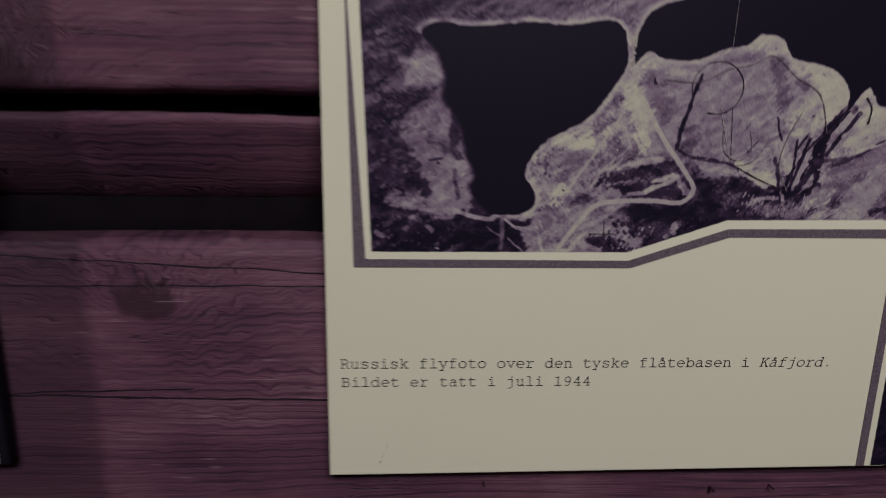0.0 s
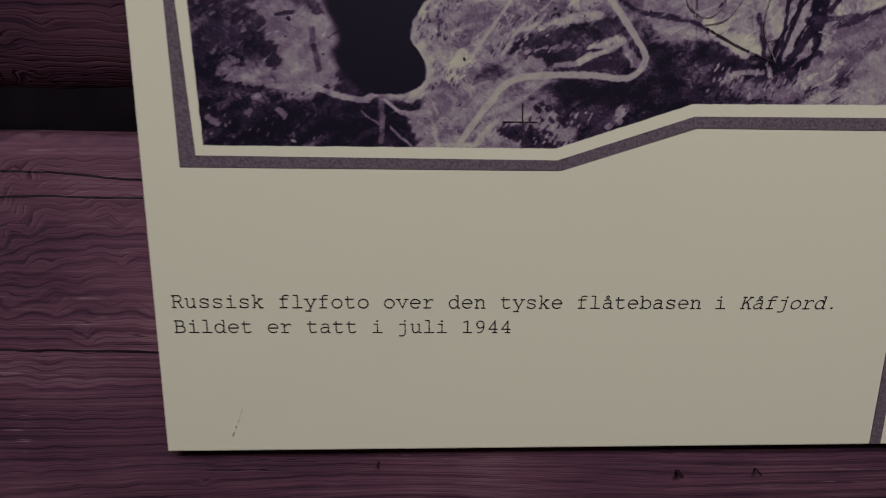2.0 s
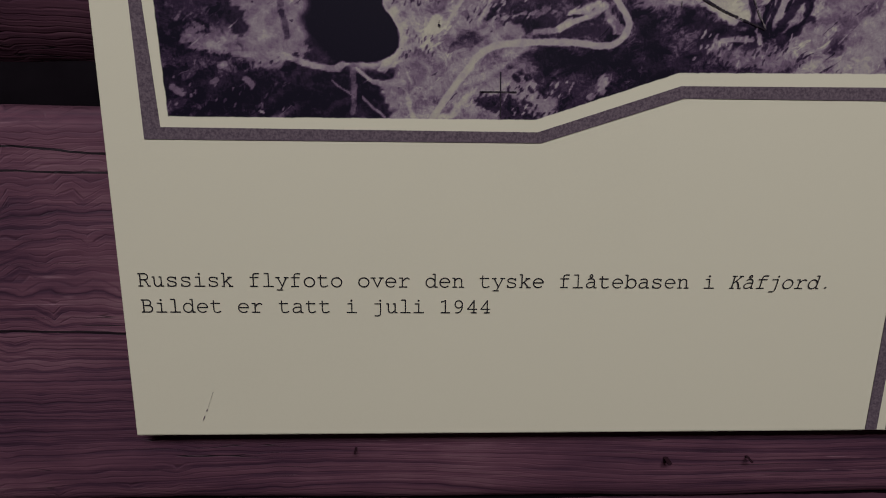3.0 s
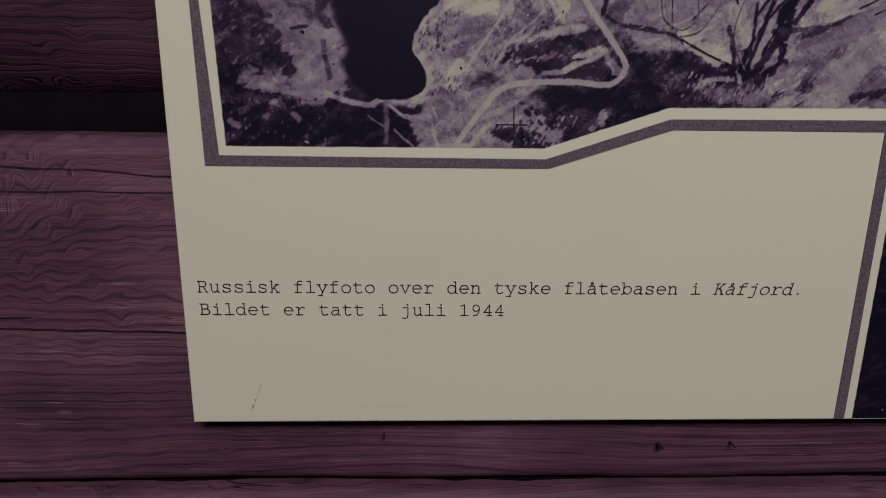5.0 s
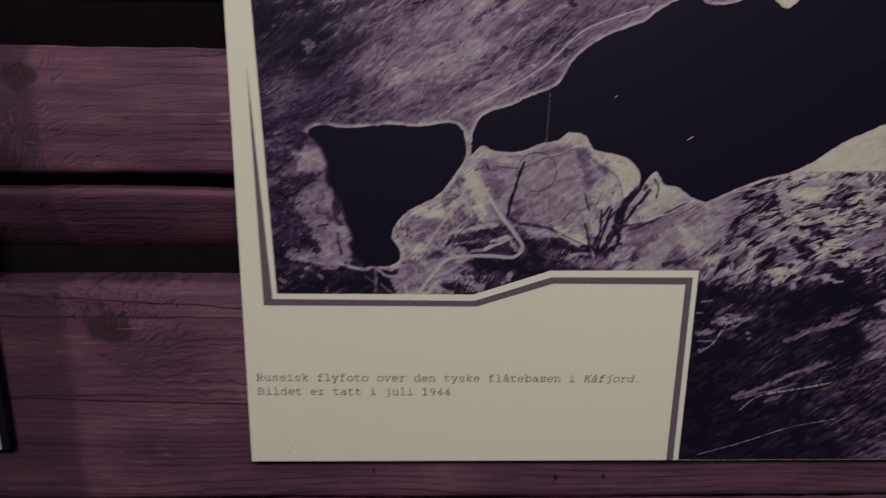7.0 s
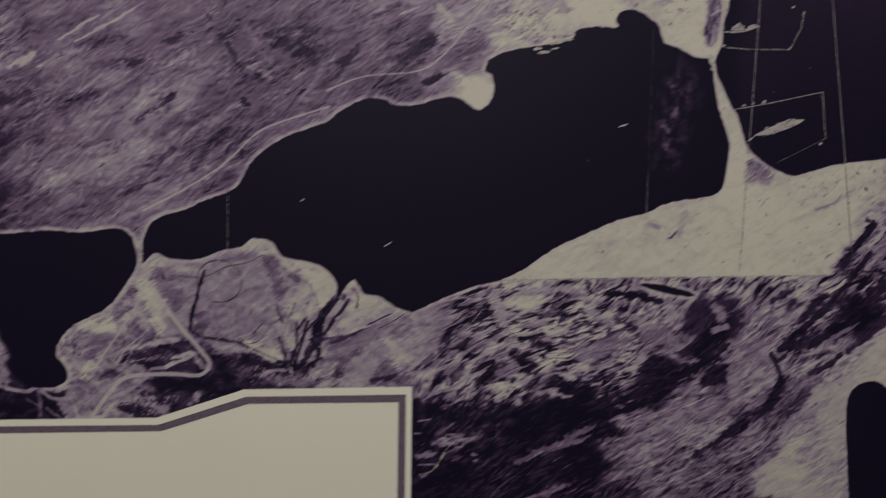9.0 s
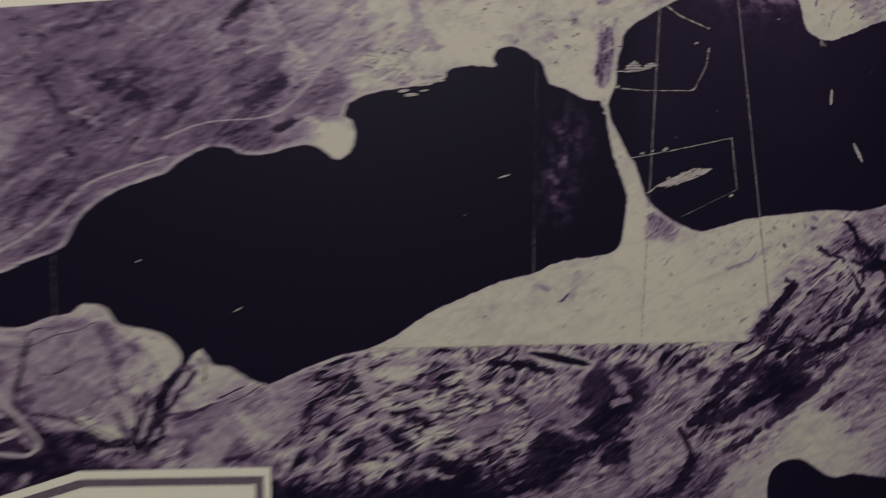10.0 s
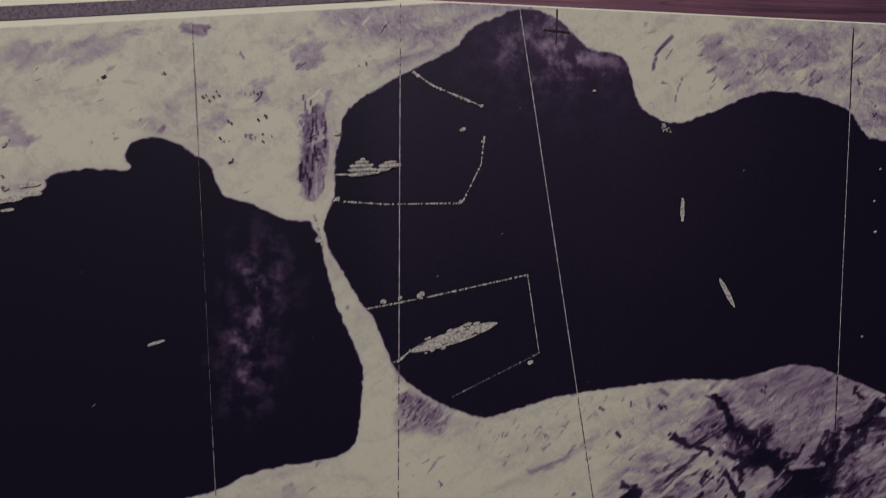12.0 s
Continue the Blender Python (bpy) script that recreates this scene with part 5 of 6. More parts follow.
HEAD_C = [
    (0.8, 0.324, 0.792, 0.315, 4.1, 0.03), (0.793, 0.312, 0.785, 0.301, 3, 0.05), (0.779, 0.298, 0.779, 0.283, 3, 0.1),
    (0.789, 0.33, 0.791, 0.327, 1, 0.06), (0.806, 0.308, 0.792, 0.295, 3, 0.65), (0.813, 0.312, 0.81, 0.318, 1, 0.65),
    (0.789, 0.318, 0.78, 0.313, 1, 0.55), (0.785, 0.27, 0.774, 0.258, 4, 0.63), (0.79, 0.279, 0.794, 0.273, 3.2, 0.43),
    (0.814, 0.288, 0.808, 0.267, 5.1, 0.7), (0.787, 0.255, 0.775, 0.246, 4.1, 0.87), (0.816, 0.248, 0.806, 0.254, 3.2, 0.65),
    (0.751, 0.247, 0.763, 0.249, 4, 0.65), (0.818, 0.251, 0.816, 0.254, 1, 0.15),
]


def smooth(points, closed=False, steps=4):
    """A Catmull-Rom curve through the points."""
    pts = [np.array(p) for p in points]
    n, out = len(pts), []
    for i in range(n if closed else n - 1):
        a, b = pts[i], pts[(i + 1) % n]
        before = pts[i - 1] if (closed or i) else a
        after = pts[(i + 2) % n] if (closed or i + 2 < n) else b
        for k in range(steps):
            t = k / steps
            out.append(0.5 * (2 * a + (b - before) * t + (2 * before - 5 * a + 4 * b - after) * t * t + (3 * a - before - 3 * b + after) * t ** 3))
    if not closed:
        out.append(pts[-1])
    return np.array(out)


def distance(px, pz, line, closed=False):
    best = np.full(px.shape, 1e9)
    n = len(line)
    for i in range(n if closed else n - 1):
        (ax, az), (bx, bz) = line[i], line[(i + 1) % n]
        dx, dz = bx - ax, bz - az
        t = np.clip(((px - ax) * dx + (pz - az) * dz) / max(dx * dx + dz * dz, 1e-12), 0, 1)
        best = np.minimum(best, (px - ax - t * dx) ** 2 + (pz - az - t * dz) ** 2)
    return np.sqrt(best)


def signed(px, pz, line):
    """Distance to a closed line, negative inside it."""
    d = distance(px, pz, line, True)
    inside = np.zeros(px.shape, bool)
    n = len(line)
    for i in range(n):
        (ax, az), (bx, bz) = line[i], line[(i + 1) % n]
        if az != bz:
            cross = ((az > pz) != (bz > pz)) & (px < (bx - ax) * (pz - az) / (bz - az) + ax)
            inside ^= cross
    return np.where(inside, -d, d)


poster = tagged(new("poster"), "cream museum poster with a violet-black aerial photograph on a log wall", "poster")
BOARD_R, BOARD_T = 0.98, 0.4835
bm = bmesh.new()
box(bm, 0.0, BOARD_R, 0.0, 0.009, 0.0, BOARD_T, 0.0006, 2)
part("board", bm, PAPER_MAT, poster, "cream-faced board with thin pale edges")

# the printed sheet: a fine grid that carries the photograph's fields
CELL = 0.0009
gx = np.concatenate([np.arange(0.0008, 0.38, CELL * 0.6), np.arange(0.38, 0.83, CELL * 0.75), np.arange(0.83, BOARD_R - 0.0006, CELL * 2)])
gz = np.concatenate([np.arange(0.0008, 0.14, CELL * 1.2), np.arange(0.14, 0.262, CELL * 0.6), np.arange(0.262, BOARD_T - 0.0004, CELL * 0.75)])
X, Z = np.meshgrid(gx, gz, indexing="ij")
px, pz = X.ravel(), Z.ravel()
main_water = np.concatenate([smooth(NORTH_SHORE), smooth(SOUTH_SHORE)])
basin = np.concatenate([smooth(BASIN_NORTH), smooth(BASIN_SOUTH), np.array([(0.9, 0.30), (1.05, 0.30), (1.05, 0.44), (0.9, 0.44)])])
tarn = np.concatenate([smooth(TARN), np.array([(0.80, 0.150), (0.80, 0.03), (0.70, 0.05)])])
lakelet = np.array([(0.539 + 0.021 * math.cos(a), 0.2375 + 0.0028 * math.sin(a) - 0.004 * math.cos(a)) for a in np.linspace(0, 6.28, 20)[:-1]])
water = signed(px, pz, main_water)
for line in (basin, smooth(POOL, True), tarn, lakelet):
    water = np.minimum(water, signed(px, pz, line))
road = np.full(px.shape, 1.0)
for line, thin in ((R_COAST[:6], 0.0005), (R_COAST[6:], 0.0006), (R_TRI1, -0.0003), (R_PEN, 0.0),
                   (LANE_A, 0.0005), (LANE_B, 0.0008), (LANE_C, 0.0008), (R_NORTH, 0.0006), (R_NORTH_EAST, 0.0004), (R_NORTH_SPUR, 0.0007)):
    road = np.minimum(road, distance(px, pz, smooth(line)) + thin)
creek = np.full(px.shape, 1.0)
ring = np.array([(0.2240 + 0.0150 * math.cos(a), 0.2420 + 0.0145 * math.sin(a)) for a in np.linspace(-1.9, 3.3, 40)])
for line, thin in ((smooth(CREEK1), 0.0002), (smooth(CREEK2), 0.0003)):
    creek = np.minimum(creek, distance(px, pz, line) + thin)


def lattice(u, v, seed):
    """Smooth value noise, -1 to 1."""
    table = np.random.RandomState(seed).uniform(-1, 1, (64, 64))
    iu, iv = np.floor(u).astype(int), np.floor(v).astype(int)
    fu, fv = u - iu, v - iv
    fu, fv = fu * fu * (3 - 2 * fu), fv * fv * (3 - 2 * fv)
    a, b = table[iu % 64, iv % 64], table[(iu + 1) % 64, iv % 64]
    c, d = table[iu % 64, (iv + 1) % 64], table[(iu + 1) % 64, (iv + 1) % 64]
    return (a + (b - a) * fu) * (1 - fv) + (c + (d - c) * fu) * fv


# the grain of the land runs up to the right: wander along and across it
along, across = px * 0.84 + pz * 0.54, pz * 0.84 - px * 0.54
wu = sum(lattice(along * f, across * f * 2.0, i) / g for i, (f, g) in enumerate(((60, 1), (130, 1.8), (300, 3.2))))
wv = sum(lattice(along * f, across * f * 2.0, 9 + i) / g for i, (f, g) in enumerate(((60, 1), (130, 1.8), (300, 3.2), (520, 4.5))))
warp_x, warp_z = 0.84 * wu - 0.54 * 0.5 * wv, 0.54 * wu + 0.84 * 0.5 * wv
qx, qz = px + 0.0075 * warp_x, pz + 0.0075 * warp_z
weight = np.full(px.shape, 1e-6)
tone, amp, crag = weight * 0.4, weight * 0.2, weight * 0.4
for x, z, s, a, b, c in (TONES_WEST + TONES_DELTA + TONES_DELTA_EAST + TONES_HILL + TONES_BEACH + TONES_CRAG
                         + TONES_RIDGE + TONES_LOW + TONES_FOOT + TONES_NORTH + TONES_SHORE + TONES_EAST):
    r2 = (qx - x) ** 2 + (qz - z) ** 2
    w = np.exp(-r2 / (2 * (s * 0.0007) ** 2)) + 1e-4 * np.exp(-r2 / (2 * 0.02 ** 2))
    weight, tone, amp, crag = weight + w, tone + w * a, amp + w * b, crag + w * c
tone, amp, crag = tone / weight, np.maximum(amp / weight, 0.085), crag / weight
# the straight joint between two prints: pale snow above it, broken rock below
joint = np.where((px > 0.412) & (px < 0.70), pz - (0.244 + (px - 0.41) * 0.021), 1.0)
above = np.clip(joint / 0.0012, 0, 1) * np.clip((0.03 - joint) / 0.01, 0, 1) * np.clip((0.66 - px) / 0.04, 0, 1)
tone, amp, crag = tone + (0.90 - tone) * above * (tone < 0.9), amp + (0.07 - amp) * above, crag * (1 - above)
below = np.clip(-joint / 0.0012, 0, 1) * np.clip((0.018 + joint) / 0.01, 0, 1)
tone, amp, crag = tone + (np.minimum(tone, 0.45) - tone) * below, amp + (0.36 - amp) * below, crag + (0.9 - crag) * below
# single forms of the land: ridges, clefts, banks, snow fields, yards
sx, sz = px + 0.0022 * warp_x, pz + 0.0022 * warp_z
shred = sum(lattice(along * f, across * f * 2.6, 30 + i) / g for i, (f, g) in enumerate(((170, 1), (380, 1.3), (700, 2.0))))
for x0, z0, x1, z1, half, value in (SLOPE_A + SLOPE_B + SLOPE_C + FELL_A + FELL_B + DELTA_B + DELTA_C + FAN_A
                                    + CRAG_A + CRAG_B + CRAG_C + FOOT_A + RIDGE_A + RIDGE_B + RIDGE_C + CLIFF_A + CLIFF_B + CAPE_A + CAPE_B + HEAD_A + HEAD_B + HEAD_C):
    half *= 0.001
    reach = half * 2 + 0.004
    near = np.nonzero((px > min(x0, x1) - reach) & (px < max(x0, x1) + reach) & (pz > min(z0, z1) - reach) & (pz < max(z0, z1) + reach))[0]
    ax, az, dx, dz = sx[near] - x0, sz[near] - z0, x1 - x0, z1 - z0
    t = np.clip((ax * dx + az * dz) / max(dx * dx + dz * dz, 1e-9), 0, 1)
    d = np.hypot(ax - t * dx, az - t * dz) / (half * (1.0 - 0.35 * (2 * t - 1) ** 2))
    k = np.clip((1.2 - d + (0.75 if x0 < 0.55 else 0.5) * min(1.0, half / 0.0025) * shred[near]) / 0.7, 0, 1)
    k = k * k * (3 - 2 * k) * (0.9 if value < 0.5 or half < 0.003 else 0.75)
    tone[near] += (value - tone[near]) * k
    calm = 0.085 if value < 0.13 else (0.14 if value < 0.8 else 0.07)
    amp[near] += (np.minimum(amp[near], calm) - amp[near]) * k
    if x0 > 0.55 and z0 < 0.36:
        crag[near] *= 1 - 0.7 * k
def hatch(count, x0, z0, x1, z1, lean, long, half, values, seed):
    """Short slanting strokes strewn over a stretch of the sheet."""
    rnd = random.Random(seed)
    made = []
    for _ in range(count):
        x, z, a, reach = rnd.uniform(x0, x1), rnd.uniform(z0, z1), radians(lean + rnd.uniform(-14, 14)), long * rnd.uniform(0.5, 1.3)
        made.append((x, z, x + reach * math.cos(a), z + reach * math.sin(a), half * rnd.uniform(0.6, 1.3), rnd.choice(values)))
    return made


EAST_BANK = [(0.2905, 0.2500, 0.2945, 0.2400, 3.2, 0.82), (0.2940, 0.2400, 0.2895, 0.2290, 2.6, 0.78), (0.2800, 0.2530, 0.2880, 0.2510, 2.0, 0.74), (0.2860, 0.2270, 0.2830, 0.2170, 2.2, 0.66),
             (0.3160, 0.2330, 0.3230, 0.2290, 3.0, 0.74), (0.3060, 0.2380, 0.3100, 0.2410, 2.0, 0.74), (0.2440, 0.1950, 0.2600, 0.1860, 2.0, 0.72)]
STREWN = (hatch(46, 0.5525, 0.408, 0.5620, 0.443, 96, 0.006, 0.40, (0.12, 0.2, 0.3, 0.62, 0.7), 61) + hatch(60, 0.709, 0.450, 0.757, 0.474, 48, 0.003, 0.45, (0.36, 0.45, 0.5, 0.72), 62)
          + hatch(36, 0.592, 0.318, 0.608, 0.329, 60, 0.0025, 0.35, (0.22, 0.3, 0.7), 63) + hatch(70, 0.716, 0.262, 0.800, 0.300, 50, 0.006, 0.55, (0.08, 0.15, 0.5, 0.6), 64)
          + hatch(60, 0.735, 0.303, 0.775, 0.334, 75, 0.003, 0.40, (0.34, 0.4, 0.55), 65) + hatch(34, 0.122, 0.168, 0.137, 0.180, 70, 0.0016, 0.40, (0.25, 0.3, 0.55), 66)
          + hatch(70, 0.150, 0.182, 0.176, 0.200, 60, 0.0018, 0.40, (0.16, 0.2, 0.5, 0.6), 67) + hatch(70, 0.118, 0.190, 0.138, 0.206, 70, 0.0016, 0.40, (0.18, 0.24, 0.5), 68)
          + hatch(60, 0.030, 0.148, 0.075, 0.168, 60, 0.0014, 0.45, (0.3, 0.4, 0.12, 0.08), 69) + hatch(70, 0.028, 0.176, 0.050, 0.235, 40, 0.0030, 0.55, (0.06, 0.1, 0.3, 0.4), 70)
          + hatch(60, 0.160, 0.147, 0.196, 0.162, 60, 0.0016, 0.45, (0.1, 0.16, 0.5, 0.6), 71) + hatch(50, 0.244, 0.168, 0.285, 0.181, 70, 0.0018, 0.45, (0.08, 0.14, 0.45, 0.6), 72)
          + hatch(60, 0.620, 0.300, 0.715, 0.328, 65, 0.0025, 0.40, (0.55, 0.62, 0.66), 73))
# the level land by the pool and the river mouth, and the slopes of the fjord: crisp banks, yards, thickets and channels
sx, sz = px + 0.0008 * warp_x, pz + 0.0008 * warp_z
for x0, z0, x1, z1, half, value in (CAPE_WEST_A + CAPE_WEST_B + CAPE_WEST_C + CAPE_WEST_D + YARD_A + YARD_B + YARD_C + FAN_EAST_A + FAN_EAST_B + FAN_EAST_C
                                    + FIELD_TONE_A + FIELD_TONE_B + FIELD_TONE_C
                                    + CHIPS_A + NORTH_FORM_A + NORTH_FORM_B + SOUTH_FORM_A + SOUTH_FORM_B + SOUTH_FORM_C + SHALLOWS_A + SHALLOWS_B + ARC_A + ARC_B + STREWN + EAST_BANK):
    half *= 0.001
    reach = half * 2 + 0.003
    near = np.nonzero((px > min(x0, x1) - reach) & (px < max(x0, x1) + reach) & (pz > min(z0, z1) - reach) & (pz < max(z0, z1) + reach))[0]
    ax, az, dx, dz = sx[near] - x0, sz[near] - z0, x1 - x0, z1 - z0
    t = np.clip((ax * dx + az * dz) / max(dx * dx + dz * dz, 1e-9), 0, 1)
    d = np.hypot(ax - t * dx, az - t * dz) / half
    k = np.clip((1.15 - d + 0.4 * min(1.0, half / 0.003) * shred[near]) / 0.5, 0, 1)
    k = k * k * (3 - 2 * k) * 0.92
    tone[near] += (value - tone[near]) * k
    amp[near] += (np.minimum(amp[near], 0.07 if value < 0.13 else 0.115) - amp[near]) * k
    crag[near] *= 1 - k
# the delta lies paler than the hills round it
tone += 0.08 * np.clip((0.375 - px) / 0.02, 0, 1) * np.clip((px - 0.10) / 0.02, 0, 1) * np.clip((0.28 - pz) / 0.01, 0, 1) * np.clip((tone - 0.2) / 0.2, 0, 1)
# the lie of the striations: steep on the slopes, flatter in the bowl of broken rock
bx, bz = px - 0.468, pz - 0.197
inside = np.exp(-(bx / 0.075) ** 2 / 2 - (bz / 0.038) ** 2 / 2)
steep_u, steep_v = bx * 0.82 + bz * 0.57, bz * 0.82 - bx * 0.57
level_u, level_v = bx * 0.96 + bz * 0.28, bz * 0.96 - bx * 0.28
flow_u = 2.0 + steep_u * (1 - inside) + level_u * inside + 0.0015 * wu
flow_v = 2.0 + steep_v * (1 - inside) + level_v * inside + 0.0012 * wv + 0.005 * lattice(along * 14, across * 18, 77)
soft = 1.0 + 3.0 * np.clip((0.100 - px) / 0.012, 0, 1) * np.clip((0.268 - pz) / 0.01, 0, 1) * np.clip((px - 0.03) / 0.01, 0, 1)
# ploughed rings of the round field
out = np.hypot((px - 0.2275) / 0.95, pz - 0.2175)
tone += 0.035 * np.sin(out * 1400 + 1.6 * wu) * np.clip((out - 0.004) / 0.004, 0, 1) * np.clip((0.018 - out) / 0.006, 0, 1) * np.clip((0.2400 - px) / 0.008, 0, 1)
hill = np.clip((0.44 - px) / 0.03, 0, 1) * np.clip((pz - 0.275) / 0.015, 0, 1)
amp *= 1.0 - 0.25 * hill
amp *= 1.0 - 0.15 * np.clip((0.385 - px) / 0.03, 0, 1) * np.clip((0.285 - pz) / 0.01, 0, 1)
tone += hill * (0.10 * lattice(along * 22, across * 40, 81) + 0.07 * lattice(along * 55, across * 110, 82))
# where the land is sloping and streaked, and where it lies level
flat = np.clip((0.385 - px) / 0.03, 0, 1) * np.clip((0.285 - pz) / 0.01, 0, 1)
flat = np.maximum(flat, np.clip((px - 0.43) / 0.03, 0, 1) * np.clip((pz - 0.385) / 0.02, 0, 1))
flat = np.maximum(flat, np.clip((tone - 0.7) / 0.15, 0, 1) * 0.8)
grain = 1.0 - 0.9 * flat
veil = 0.06 * np.clip((px - 0.565) / 0.02, 0, 1) * np.clip((0.78 - px) / 0.10, 0, 1) * np.clip((pz - 0.34) / 0.1, 0.3, 1)
veil += 0.13 * np.exp(-((px - 0.652) / 0.018) ** 2 / 2 - ((pz - 0.474) / 0.009) ** 2 / 2)
haze = np.zeros(px.shape)
for x, z, sx, sz, a in ((0.537, 0.378, 0.008, 0.012, 0.5), (0.532, 0.350, 0.008, 0.010, 0.45), (0.531, 0.330, 0.007, 0.008, 0.25),
                        (0.652, 0.468, 0.020, 0.012, 0.5)):
    haze += a * np.exp(-((px - x) / sx) ** 2 / 2 - ((pz - z) / sz) ** 2 / 2)
# the photograph's outline on the sheet, and how pale its shores are
PHOTO = [(0.0272, 0.1455), (0.1795, 0.1457), (0.2387, 0.1655), (0.3555, 0.1665), (0.3565, -0.02), (1.1, -0.02), (1.1, 0.52),
         (0.80, 0.52), (0.615, 0.4835), (0.449, 0.4665), (0.132, 0.4315), (0.0165, 0.418)]
edge = -signed(px, pz, np.array(PHOTO))
rim = np.clip(1.0 - (px - 0.62) / 0.05, 0.25, 1.0) * np.where((px < 0.10) & (pz < 0.268), 0.12, 1.0)

verts = np.empty((px.size, 3))
verts[:, 0], verts[:, 1], verts[:, 2] = px, -0.0004, pz
nx, nz = X.shape
idx = np.arange(px.size).reshape(nx, nz)
quads = np.stack([idx[:-1, :-1], idx[1:, :-1], idx[1:, 1:], idx[:-1, 1:]], -1).reshape(-1, 4)
me = bpy.data.meshes.new("photograph")
me.vertices.add(len(verts))
me.vertices.foreach_set("co", verts.ravel())
me.loops.add(quads.size)
me.loops.foreach_set("vertex_index", quads.ravel())
me.polygons.add(len(quads))
me.polygons.foreach_set("loop_start", np.arange(0, quads.size, 4))
me.update(calc_edges=True)
for name, field in (("tone", tone), ("amp", amp), ("crag", crag), ("edge", edge), ("water", water), ("road", road), ("creek", creek),
                    ("haze", haze), ("rim", rim), ("grain", grain), ("veil", veil), ("along", flow_u), ("across", flow_v), ("soft", soft)):
    me.attributes.new(name, "FLOAT", "POINT").data.foreach_set("value", field.astype(np.float32))
me.materials.append(PHOTO_MAT)
ob = new("photograph", me)
ob.parent = poster
tagged(ob, "violet-black aerial photograph of a fjord with pale shores")

# grey-violet border line round the photograph, each straight piece on its own
BORDERS = [
    [(0.0168, 0.1362), (0.0238, 0.1412), (0.0135, 0.314)],
    [(0.0168, 0.1362), (0.1822, 0.1361), (0.1805, 0.1406), (0.0238, 0.1412)],
    [(0.1822, 0.1361), (0.2415, 0.1552), (0.2400, 0.1602), (0.1805, 0.1406)],
    [(0.2415, 0.1552), (0.3460, 0.1552), (0.3512, 0.1608), (0.2400, 0.1602)],
    [(0.3460, 0.1552), (0.3462, 0.0008), (0.3518, 0.0008), (0.3512, 0.1608)],
    [(0.0200, 0.4240), (0.132, 0.4365), (0.449, 0.4690), (0.588, 0.4830), (0.545, 0.4830), (0.449, 0.4738), (0.132, 0.4420), (0.0200, 0.4300)],
]
for corners in BORDERS:
    bm = plate(bmesh.new(), corners, -0.0008)
    part("border_line", bm, GREY_INK, poster)


# ---- caption in typewriter letters ----
PITCH = 0.00597
UNIT = PITCH / 600.0


def oval(cx, cy, rx, ry, start=0, end=360, steps=18):
    return [(cx + rx * math.cos(radians(start + (end - start) * i / steps)), cy + ry * math.sin(radians(start + (end - start) * i / steps))) for i in range(steps + 1)]


def bars(*runs):
    """Straight strokes: each run is a polyline whose pieces are strokes of their own."""
    return [[p, q] for run in runs for p, q in zip(run, run[1:])]


def bent(*points):
    return [tuple(q) for q in smooth(points, False, 4)]


BOWL_A = [bent((130, 355), (200, 402), (300, 415), (400, 390), (440, 305)), bent((440, 235), (330, 250), (200, 232), (110, 170), (92, 110), (122, 30), (210, -8), (330, 20), (440, 105))]
FOOT_A_STEM = bars([(440, 310), (440, 0), (525, 0)])
